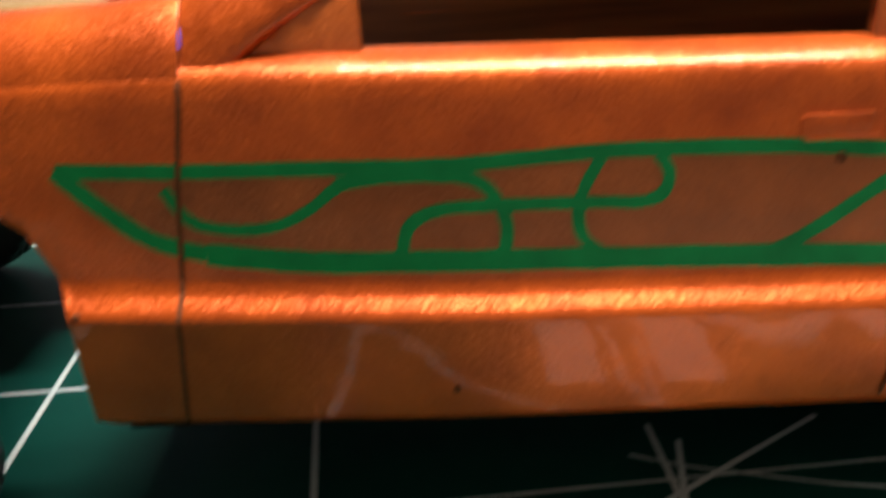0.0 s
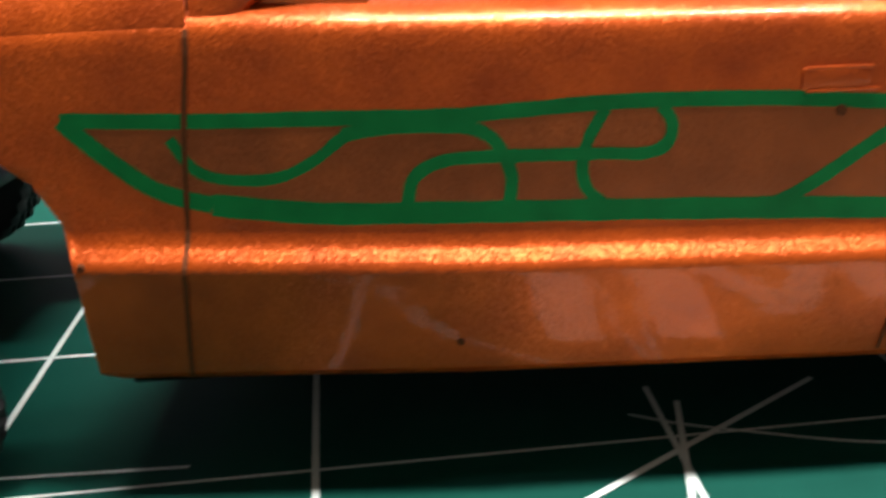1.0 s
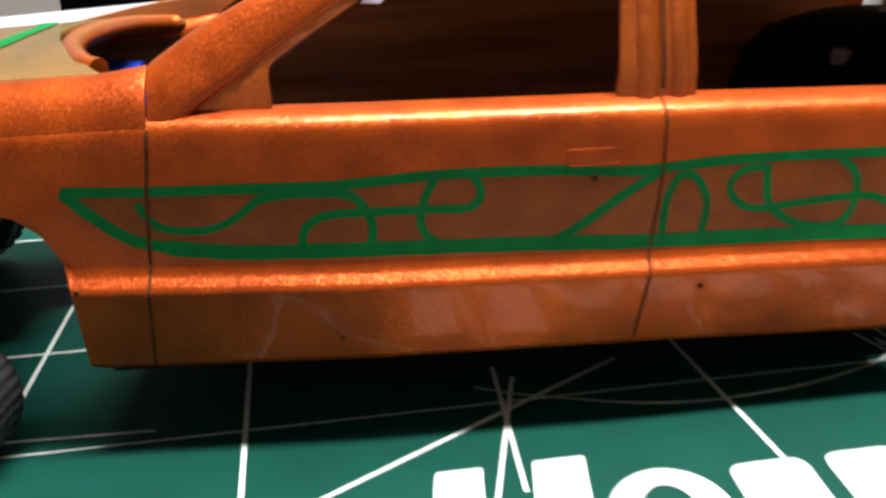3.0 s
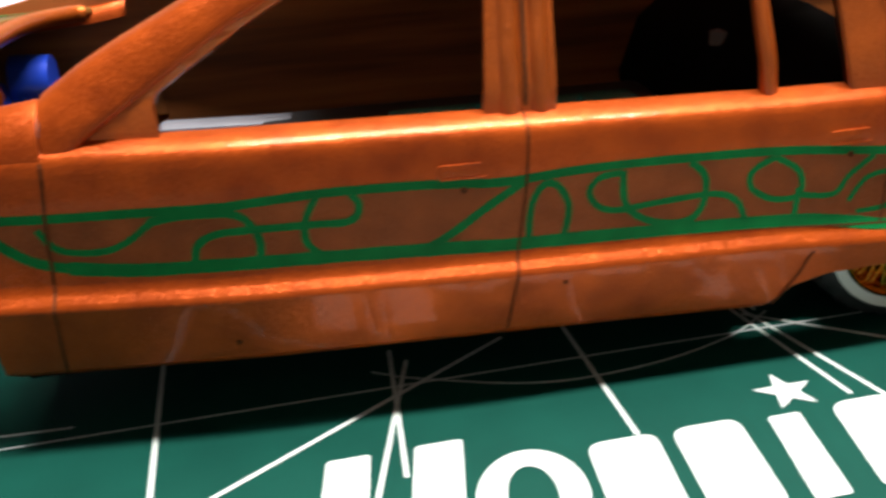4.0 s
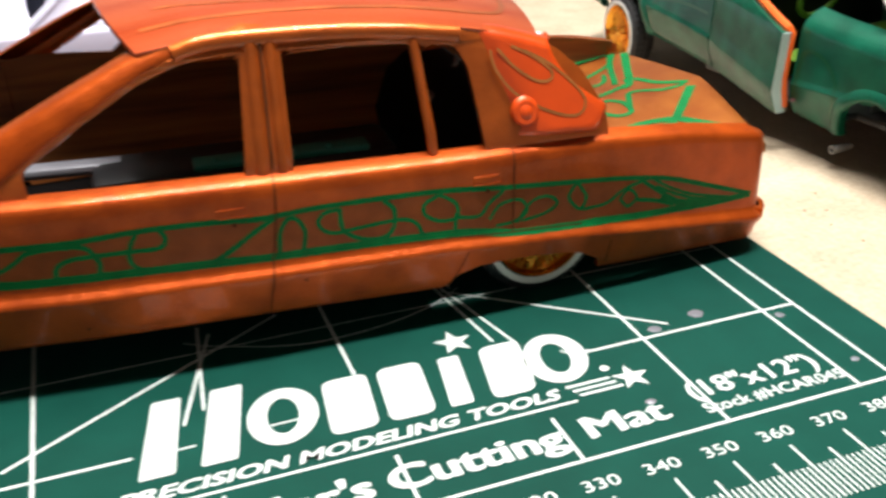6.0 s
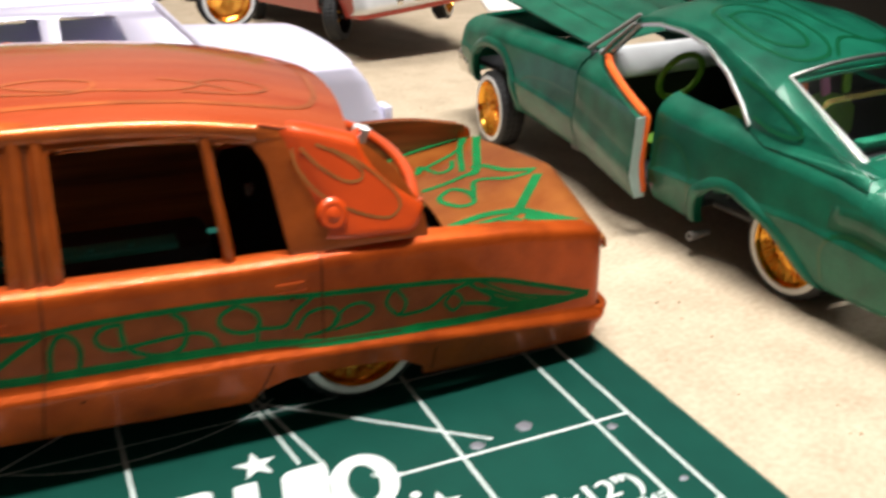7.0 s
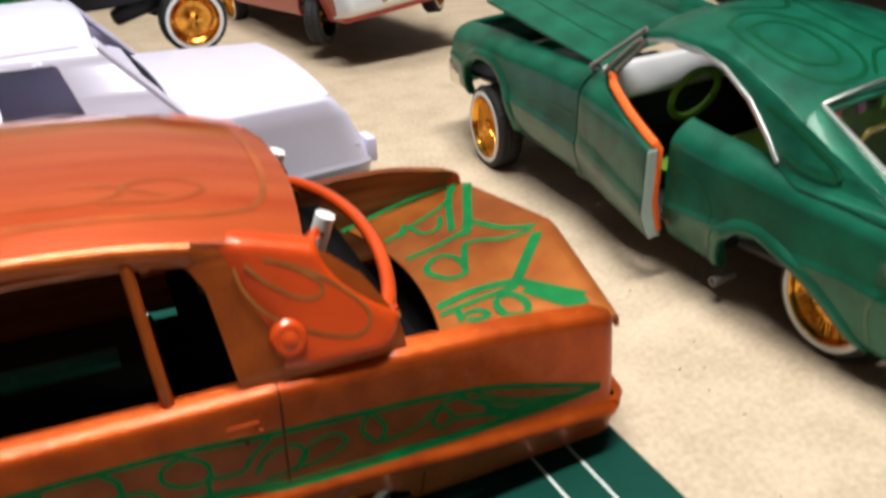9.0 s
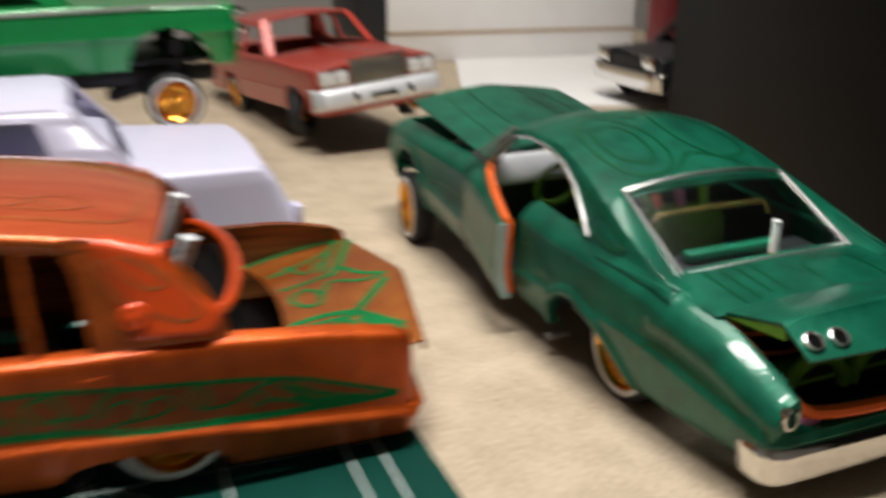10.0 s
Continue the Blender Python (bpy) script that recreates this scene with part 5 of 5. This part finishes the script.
part("hose", bm, ORANGE_TRIM, coupe, "orange hose")
bm = bmesh.new()
box(bm, (53.5, -22.5, 17.0), (5, 6, 3), bevel=1)
part("trunk_corner_pad", bm, PINK, coupe)

# bumpers and tail lamps
for x0, sgn, z in ((57.6, 1, 10.0), (-153.0, -1, 22.0)):
    bm = bmesh.new()
    rows = []
    for k in range(41):
        s = -1 + 2 * k / 40
        w = 34.0 if sgn > 0 else 27.5
        # a straight bar with a rounded corner that runs a little way along the flank
        u = abs(s) * 1.22
        g = math.copysign(1, s)
        if u < 0.9:
            x, y, nx, ny = x0 + sgn * (0.5 + 0.9 * (1 - u * u)), s * 1.22 * w, sgn, 0.0
        elif u < 1.06:
            t = (u - 0.9) / 0.16 * math.pi / 2
            x, y, nx, ny = x0 + sgn * (0.5 - 3.4 * (1 - math.cos(t))), g * w * 0.9 + g * 3.4 * math.sin(t), sgn * math.cos(t), g * math.sin(t)
        else:
            x, y, nx, ny = x0 - sgn * (2.9 + (u - 1.06) * 32), g * (w * 0.9 + 3.4), 0.0, g
        rows.append([(x + nx * o, y + ny * o, z + dz) for o, dz in ((-1.6, 4.4), (0.2, 4.3), (0.8, 3.7), (1.05, 2.4), (1.1, 0.8), (0.8, -0.2), (0.75, -1.8), (0.3, -3.4), (-1.5, -4.0))])
    sheet(bm, rows)
    part("bumper", bm, CHROME, coupe, "chrome bumper bar", thick=0.8, rim=0)
for side in (-1, 1):
    bm = bmesh.new()
    rows = []
    for k in range(25):
        t = 2 * math.pi * k / 24
        rows.append([(57.6 + dx, side * 30.6 + r * math.cos(t), 20.8 + 1.25 * r * math.sin(t)) for r, dx in ((1.9, -0.8), (1.9, 0.9), (1.5, 1.0), (1.4, 0.3))])
    sheet(bm, rows)
    tl = part("tail_light", bm, CHROME, coupe)
    bm = bmesh.new()
    rod(bm, (57.6, side * 30.6, 20.8), (58.0, side * 30.6, 20.8), 1.4, n=20)
    part("lens", bm, GREEN, tl)

# hood, hinged at the windshield and raised at the nose
HM = Matrix.Translation((-70, 0, 42.4)) @ Matrix.Rotation(radians(7.2), 4, "Y") @ Matrix.Translation((70, 0, -42.4))
bm = bmesh.new()
rows = []
for x in spread(-127, -71, 3.4):
    w = lerp(x, (-127, -71), (29.0, 29.5))
    rows.append([tuple(HM @ Vector((x + (1 - s * s) * -2.5, s * w, 41.8 + 2.2 * (1 - abs(s)) + 0.8 * (1 - s * s)))) for s in [-1 + 0.1 * k for k in range(21)]])
sheet(bm, rows)
part("hood", bm, GREEN, coupe, "green hood raised at its nose", thick=0.9, sharp=8)
for y in (-19, -10, 10, 19):
    bm = bmesh.new()
    ribbon(bm, [(-124, y * 0.9), (-110, y), (-80, y * 1.05)], 0.5, lambda x, yy: tuple(HM @ Vector((x - 2.5 * (1 - (yy / 28) ** 2), yy, 41.9 + 2.2 * (1 - abs(yy / 28)) + 0.8 * (1 - (yy / 28) ** 2) + 0.15))), per=5)
    part("candy_line", bm, GREEN_DARK, coupe)
# engine bay floor and firewall, floor, seats, dash
bm = bmesh.new()
box(bm, (-111, 0, 22), (76, 48, 2), bevel=0.5)
part("engine_bay_floor", bm, BLACK, coupe)
bm = bmesh.new()
box(bm, (-72, 0, 27), (2, 62, 28), bevel=0.5)
part("firewall", bm, BLACK, coupe)
bm = bmesh.new()
box(bm, (-30, 0, 13), (90, 58, 2), bevel=0.5)
# Broader plate, added to keep light out of the gap behind the sill.
box(bm, (-48, 0, 13.2), (54, 68, 1.8), bevel=0.5)
part("chassis", bm, BLACK, coupe)
bm = bmesh.new()
sheet(bm, [[(x, coupe_w(x) - 6.0, z) for z in (13, 24, 33, lerp(x, (-66, -40, -8), (41.5, 42.5, 40)))] for x in spread(-66, -8, 4)])
part("far_door_lining", bm, BLACK, coupe, thick=0.6)
bm = bmesh.new()
# Dash made large and pale to stand in for reflections around the windshield.
box(bm, (-69, 0, 37.6), (9, 59, 9.0), Matrix.Rotation(radians(-14), 4, "Y"), bevel=1.8)
dash = part("dashboard", bm, BRIGHT_SHEEN, coupe, "silvery dashboard, enlarged, with reflections put into its colour")
bm = bmesh.new()
rod(bm, (-65.5, 12, 37), (-64.6, 12, 37), 2.2, n=20)
part("dial", bm, GREY, dash)
bm = bmesh.new()
tube(bm, [(-54 + 2.4 * math.sin(t), -14 + 7 * math.cos(t), 36 + 6.4 * math.sin(t)) for t in [2 * math.pi * k / 28 for k in range(29)]], 0.9, 8)
part("steering_wheel", bm, LIME, coupe, "lime green steering wheel")
# The rear bench is greyed: the rear glass's haze is put into its colour.
for x, h, m_ in ((-38, 33, LIME), (-4, 30, GREY)):
    bm = bmesh.new()
    rows = []
    for y in spread(-26, 26, 3):
        e = 1 - 0.10 * (abs(y) / 26) ** 6
        rows.append([(x - 16, y, 14), (x - 16, y, 22 * e), (x - 5, y, 23 * e), (x, y, 26), (x + 5, y, h * e), (x + 8, y, (h + 0.8) * e), (x + 10, y, (h - 1) * e), (x + 11, y, 14)])
    sheet(bm, rows)
    part("bench_seat", bm, m_, coupe, "lime green bench seat" if m_ is LIME else "rear bench seat, greyed to imitate haze on the glass", thick=0.6)
for y, m_ in ((-6, ORANGE_TRIM), (-9.6, LIME), (2, PINK), (10, LIME)):
    bm = bmesh.new()
    box(bm, (-20, y, 42), (1.2, 2.6, 11), Matrix.Rotation(radians(18 - y), 4, "X"), bevel=0.4)
    part("seat_stripe", bm, m_, coupe)
bm = bmesh.new()
box(bm, (8, 0, 31.5), (14, 48, 1.2), bevel=0.3)
part("parcel_shelf", bm, BLACK, coupe)
bm = bmesh.new()
box(bm, (6.5, -2, 33.6), (4.0, 28, 3.0), bevel=1.2)
part("shelf_roll", bm, GREEN, coupe, "dark green padded roll")
bm = bmesh.new()
tube(bm, smooth_line([(0, -20.8, 36), (-0.5, -21, 39.5), (-0.5, -19.8, 41.6), (-0.5, -16, 42.6), (1.5, 8, 43.2), (2, 11.4, 42.6), (2, 12.4, 40)], 5), 0.6, 8)
part("brass_bar", bm, BRASS, coupe, "bent brass wire bar")
bm = bmesh.new()
rod(bm, (10, 8, 32), (10, 8, 41.0), 1.05, n=16)
part("peg", bm, WHITE_PEG, coupe, "short white plastic peg")
bm = bmesh.new()
bmesh.ops.create_uvsphere(bm, u_segments=12, v_segments=8, radius=0.9, matrix=Matrix.Translation((12.0, 5.6, 32.9)))
part("red_knob", bm, ORANGE_TRIM, coupe)
# exhaust tip
bm = bmesh.new()
rows = []
for k in range(17):
    t = 2 * math.pi * k / 16
    rows.append([(-20.4 + r * math.cos(t), y, 5.6 + r * math.sin(t)) for r, y in ((0.8, -30), (1.1, -34), (1.1, -36.4), (0.75, -36.4), (0.7, -33))])
sheet(bm, rows)
part("exhaust_tip", bm, GREY, coupe)
wheel(coupe, (6.3, -28.8, 12.35))
wheel(coupe, (6.3, 28.8, 12.35), face=1)
wheel(coupe, (-121, -30.0, 12.35), turn=-8)
wheel(coupe, (-121, 30.0, 12.35), turn=-8, face=1)
bm = bmesh.new()
rod(bm, (5.6, -26, 12.35), (5.6, 26, 12.35), 1.5, n=10)
rod(bm, (-122, -26, 12.35), (-122, 26, 12.35), 1.5, n=10)
box(bm, (-122, -20, 18), (5, 8, 9), bevel=1)
box(bm, (-122, 20, 18), (5, 8, 9), bevel=1)
box(bm, (5.6, -19, 14), (5, 8, 6), bevel=1)
part("axle", bm, BLACK, coupe)


# ---- simpler shells for the other models ----
def simple_car(name, place, turn, label, paint, length, half, levels, x_nose, glass, pitch=0.0, roll=0.0, arches=True, wheels=True, wheel_x=(0, -121), z_wheel=12.35, taper=None, rake=0.0, steer=0.0, wheel_size=1.0):
    """A boxy sedan: x 0 at the rear axle, nose towards -x."""
    car = thing(name, place, turn, label, "model car", pitch=pitch, roll=roll)
    zs, zm, zb, roof = levels
    x1 = x_nose + length
    w = lambda x: half - 1.8 * ((x - (x_nose + x1) / 2) / (length / 2)) ** 4 if taper is None else lerp(x, *taper)
    lv = {"s": lambda x: zs, "m": lambda x: zm, "b": lambda x: zb + lerp(x, [x_nose, x_nose + 60, x1 - 40, x1], [-2.5, 0.4, 0.2, -1.2])}
    prof = [("s", 0, 3.0), ("s", 0.5, 1.4), ("s", 3, 0.7), ("m", -1.2, 0.2), ("m", -0.6, -0.4), ("m", 0.6, -0.4), ("m", 1.2, 0.2), ("b", -6, 0.4), ("b", -1.6, 0.8), ("b", -0.4, 1.6), ("b", 0, 2.8)]
    ar = []
    if arches:
        for c in wheel_x:
            ar.append(([c - 15.4, c - 15, c - 12, c - 7, c, c + 7, c + 12, c + 15, c + 15.4], [zs, zs + 4, zs + 10, zs + 14, zs + 15.2, zs + 14, zs + 10, zs + 4, zs]))
    st = sorted(set(spread(x_nose + 6, x1 - 6, 3.5) + [x for a in ar for x in a[0]]))
    cols = shell_columns(st, w, (x_nose, x1, 4, 4, (1.5, 1.0)), ar, prof, lv)
    if rake:
        # the tail leans out towards the bumper
        cols = [[(x + rake * min(14.0, max(0.0, zb - 1 - z)) * min(1, max(0, (x - x1 + 9) / 9)), y, z) for x, y, z in c] for c in cols]
    bm = bmesh.new()
    lower_body(bm, cols)
    part("body_shell", bm, paint, car, thick=1.2)
    a0, a1, b1, b0 = glass
    ez = lambda x: lv["b"](x)
    bm = bmesh.new()
    top_panel(bm, spread(x_nose + 0.8, a0 + 1, 4), lambda x: w(x) - 2.6, ez, lambda x: 1.8, -1.4, -2, 16)
    part("hood", bm, paint, car, thick=1.0)
    bm = bmesh.new()
    top_panel(bm, spread(b0 - 1, x1 - 0.8, 4), lambda x: w(x) - 2.6, ez, lambda x: 1.4, 1, 1.0, 16)
    part("deck", bm, paint, car, thick=1.0)
    side_y = lambda x, z: w(x) - 2.4 - (z - zb) * 0.32
    top = [(b0, ez(b0)), (b1, roof - 2), (b1 - 4, roof - 0.6), (a1 + 5, roof - 0.6), (a1, roof - 2), (a0, ez(a0))]
    base = [(x, ez(x)) for x in spread(a0, b0, 4)]
    out = dense(base[1:-1] + top, 3)
    m1 = a1 + (b1 - a1) * 0.50
    wins = [rounded([(a0 + 9, zb + 1.6), (a1 + 3, roof - 4), (m1 - 2.2, roof - 3.6), (m1 - 2.2, zb + 1.4)], 1.2), rounded([(m1 + 2.2, zb + 1.4), (m1 + 2.2, roof - 3.6), (b1 - 9, roof - 4), (b1 - 4, zb + 1.6)], 1.2)]
    for side in (-1, 1):
        bm = bmesh.new()
        pierced(bm, out, [dense(q, 2) for q in wins], lambda x, z: (x, side * side_y(x, z), z))
        part("side_frame", bm, paint, car, thick=1.4, sharp=25, weld=0)
    bm = bmesh.new()
    rz = lambda x: lerp(x, [a1, a1 + 5, b1 - 4, b1], [roof - 2, roof - 0.6, roof - 0.6, roof - 2])
    top_panel(bm, spread(a1, b1, 4), lambda x: side_y(x, rz(x)), rz, lambda x: 2.6, -2, 1.5, 16)
    part("roof_panel", bm, paint, car, thick=1.3)
    # slanted end frames beside the front and rear window openings
    for xa, xb in ((a0, a1), (b0, b1)):
        for side in (-1, 1):
            bm = bmesh.new()
            wa, wb = side_y(xa, zb), side_y(xb, roof - 2)
            sheet(bm, [[(xa, side * wa, ez(xa)), (xa, side * (wa - 5), ez(xa) + 0.6)], [(xb, side * wb, roof - 2), (xb, side * (wb - 5), roof - 0.9)]])
            part("window_pillar", bm, paint, car, thick=1.2)
    if wheels:
        for c in wheel_x:
            turned = steer if c == wheel_x[1] else 0.0
            wheel(car, (c, -(half - 5), z_wheel), turn=turned, size=wheel_size)
            wheel(car, (c, half - 5, z_wheel), turn=turned, face=1, size=wheel_size)
        bm = bmesh.new()
        box(bm, (x_nose + length / 2, 0, zs + 2), (length - 20, half * 1.5, 2), bevel=0.5)
        part("chassis", bm, BLACK, car)
        for c in wheel_x:
            bm = bmesh.new()
            rod(bm, (c, -half + 6, z_wheel), (c, half - 6, z_wheel), 1.6, n=10)
            part("axle", bm, BLACK, car)
            for y in (-half + 14, half - 14):
                bm = bmesh.new()
                rod(bm, (c, y, z_wheel), (c + 2, y * 0.8, zs + 4), 2.2, n=10)
                part("shock_absorber", bm, BLACK, car)
    return car, lv, w


white, _, _ = simple_car("model_car", (15, 176, 0), 1.5, "bare white plastic model sedan body, unpainted, on the mat", WHITE_PLASTIC, 200, 38.5, (0.3, 12, 33, 54), -182, (-112, -88, -38, -21), wheels=False, wheel_x=(-26, -146), taper=([-182, -150, -100, -40, -21, 18], [36, 38.5, 40.5, 41, 40.5, 35.5]), rake=0.7)
bm = bmesh.new()
box(bm, (-66, 0, 20), (84, 62, 38), bevel=4)
part("inner_tub", bm, WHITE_PLASTIC, white)
for y in (-31, 31):
    bm = bmesh.new()
    box(bm, (27.5, y, 14.5), (3.0, 7, 7), bevel=0.8)
    box(bm, (20, y * 1.11, 14), (9, 1.0, 1.2), bevel=0.3)
    box(bm, (19, y * 1.115, 17.4), (9, 1.0, 1.0), bevel=0.3)
    part("tail_block", bm, WHITE_PLASTIC, white)

green2, _, gw = simple_car("model_car", (-102, 258, 22), 180, "bright green model car raised on a black stand, gold wheels", GREEN_BRIGHT, 200, 37, (25, 38, 49, 66), -144, (-86, -66, 0, 30), pitch=2.0, wheel_x=(0, -118), wheel_size=0.86)
for y in (-22, 22):
    bm = bmesh.new()
    box(bm, (-60, y, 21), (150, 5, 6), bevel=1)
    part("frame_rail", bm, BLACK, green2)
    for c in (0, -118):
        bm = bmesh.new()
        box(bm, (c, y * 1.08, 15), (17, 10, 15), bevel=4)
        box(bm, (c + 13, y, 17), (22, 6, 5), Matrix.Rotation(radians(14), 4, "Y"), bevel=1.5)
        rod(bm, (c - 2, y, 14), (c - 4, y, 34), 4.0, n=14)
        part("suspension", bm, BLACK, green2, "black suspension arm and coil")
for z in (38, 45):
    bm = bmesh.new()
    box(bm, (-145.5, 0, z), (3, 70, 3), bevel=1)
    part("bumper", bm, CHROME, green2)
bm = bmesh.new()
sheet(bm, [[(x, gw(x) + 0.12 - (0.6 if dz > 48 else 0.2), dz) for dz in (47.2, 48.6)] for x in spread(-138, 40, 6)])
part("side_trim", bm, FOIL, green2)

stand = thing("display_stand", (-112, 258, -3), 0, "low black block under the bright green model car", "stand")
bm = bmesh.new()
box(bm, (0, 0, 19.5), (96, 40, 39), bevel=2)
part("stand_body", bm, BLACK_MATT, stand)
for x in (-40, 40):
    bm = bmesh.new()
    box(bm, (x, 0, 40.2), (9, 34, 2.4), bevel=0.6)
    part("stand_pad", bm, BLACK, stand)

red, _, rw = simple_car("model_car", (99, 414, -2), 97.5, "red model sedan with chrome grille and bumper, its nose raised", RED, 218, 37.5, (13, 25, 40, 61), -152, (-76, -56, 4, 26), wheel_x=(0, -119), pitch=4.2, roll=-5, steer=-48)
red.matrix_basis = red.matrix_basis @ Matrix.Scale(0.88, 4)
bm = bmesh.new()
for a, b in ((-103, -16),):
    sheet(bm, [[(x, -rw(x) - 0.15 + dy, z) for dy, z in ((1.6, 14.3), (0.6, 17), (0.1, 20))] for x in spread(a, b, 6)])
part("sill_trim", bm, FOIL, red, "bright metal sill trim", thick=0.4)
bm = bmesh.new()
rows = []
for k in range(33):
    s = -1 + 2 * k / 32
    x = -154.5 - 1.5 * (1 - s * s) + 7 * max(0, abs(s) - 0.9) / 0.1
    rows.append([(x + 2, s * 38, 27.6), (x - 0.6, s * 38, 27.3), (x - 2.4, s * 38, 25), (x - 3.2, s * 38, 20), (x - 2.0, s * 38, 17), (x + 2, s * 38, 16)])
sheet(bm, rows)
# Bright reflections of the chrome are put into the pale colour.
part("bumper", bm, BRIGHT_SHEEN, red, "bright chrome front bumper", thick=1)
bm = bmesh.new()
box(bm, (-154.4, 0, 34), (2.2, 32, 12.6), bevel=0.8)
grille = part("grille", bm, GRILLE, red, "chrome grille of fine bars")
bm = bmesh.new()
for k in range(14):
    box(bm, (-155.7, -14.3 + 2.2 * k, 33.6), (0.7, 0.5, 11.6))
box(bm, (-155.7, 0, 40.6), (1.2, 34, 1.8), bevel=0.4)
part("grille_bar", bm, CHROME, grille)
for y in (-25.5, 25.5):
    bm = bmesh.new()
    box(bm, (-153.6, y, 33), (3, 17, 8.6), bevel=0.6)
    lampb = part("headlight", bm, CHROME, red)
    for dy in (-4.0, 4.0):
        bm = bmesh.new()
        box(bm, (-155.0, y + dy, 33), (0.8, 7.2, 6.6), bevel=0.3)
        part("lens", bm, LENS, lampb)
bm = bmesh.new()
for y in (-16, 16):
    box(bm, (-157.6, y, 21.5), (3, 4, 6), bevel=0.8)
box(bm, (-158.6, 0, 21), (2, 16, 4.5), bevel=0.6)
part("bumper_guard", bm, CHROME, red)
bm = bmesh.new()
box(bm, (-110, 0, 43.6), (76, 1.2, 0.8), bevel=0.3)
part("hood_trim", bm, CHROME, red)

# ---- boxes and the dark panel behind ----
def carton(name, lo, hi, mat_, label, turn=0.0, bevel=1.0):
    lo, hi = Vector(lo), Vector(hi)
    ob = thing(name, ((lo.x + hi.x) / 2, (lo.y + hi.y) / 2, lo.z), turn, label, "box")
    bm = bmesh.new()
    box(bm, (0, 0, (hi.z - lo.z) / 2), hi - lo, bevel=bevel)
    part("carton", bm, mat_, ob)
    return ob, hi - lo


carton("card_sheet", (228, 335, -3), (440, 548, -1.5), PAPER, "white card sheet lying flat on the table", turn=-20, bevel=0.3)
wb, d = carton("storage_box", (215, 545, -3), (420, 700, 62), PAPER, "white cardboard storage box with a brown edge", turn=-6)
bm = bmesh.new()
# Brown strip draws the shadow gap across the front; the lid edge follows.
box(bm, (0, -d.y / 2 - 0.4, 22), (d.x + 1, 1.2, 2.5), bevel=0.3)
box(bm, (0, 0, 66.5), (d.x + 4, d.y + 4, 3), bevel=0.5)
part("lid_and_gap_strip", bm, CARD, wb, "brown cardboard lid edge and a brown strip drawn for the shadow gap")
carton("equipment_case", (208, -154, -3), (608, 246, 420), BLACK_MATT, "large matt black equipment case standing on the table", turn=-20.6, bevel=3)
carton("storage_tin", (186, 560, -3), (212, 640, 70), BLACK, "tall dark tin beside the white box")
jar = thing("bottle", (398, 470, -3), 0, "maroon plastic bottle standing behind the models", "bottle")
bm = bmesh.new()
lathe(bm, [(0.02, 0), (13, 0), (14, 2), (14, 60), (9, 72), (8, 84), (0.02, 84)], 32)
bmesh.ops.rotate(bm, matrix=Matrix.Rotation(radians(90), 3, "X"), verts=bm.verts)
part("bottle_body", bm, MAROON, jar)
# black and chrome pickup front
pick, _, _ = simple_car("model_car", (362, 352, -3), 2, "black model car with chrome front bumper, raised at the nose", BLACK, 120, 34, (12, 22, 34, 50), -70, (-30, -16, 20, 36), wheel_x=(26, -44))
bm = bmesh.new()
rows = []
for k in range(25):
    s = -1 + 2 * k / 24
    x = -72 - 1.5 * (1 - s * s) + 4 * max(0, abs(s) - 0.9) / 0.1
    rows.append([(x + 1.5, s * 35, 24), (x - 1, s * 35, 23.4), (x - 1.6, s * 35, 18), (x - 0.8, s * 35, 13), (x + 1.5, s * 35, 12.4)])
sheet(bm, rows)
part("bumper", bm, CHROME, pick, "chrome bumper", thick=1)
for y in (-24, 24):
    bm = bmesh.new()
    box(bm, (-71.4, y, 29), (2, 12, 8), bevel=0.6)
    part("headlight", bm, CHROME, pick)

# ---- crumbs on the table ----
random.seed(4)
bm = bmesh.new()
for k in range(70):
    x, y = random.choice(((58, 30), (70, 80), (62, -20), (95, 215), (150, 250))) if k < 45 else (random.uniform(46, 80), random.uniform(-40, 160))
    x, y, r = x + random.gauss(0, 9), y + random.gauss(0, 14), random.uniform(0.12, 0.42)
    if 44 < x < 83 or y > 205:
        box(bm, (x, y, -3 + r * 0.3), (r, r * random.uniform(0.5, 1.6), r * 0.6), Matrix.Rotation(random.uniform(0, 3), 4, "Z"))
tagged(part("crumbs", bm, CARD, None, smooth=False), "brown plastic crumbs and dust lying on the table", "crumbs", kind="stuff")
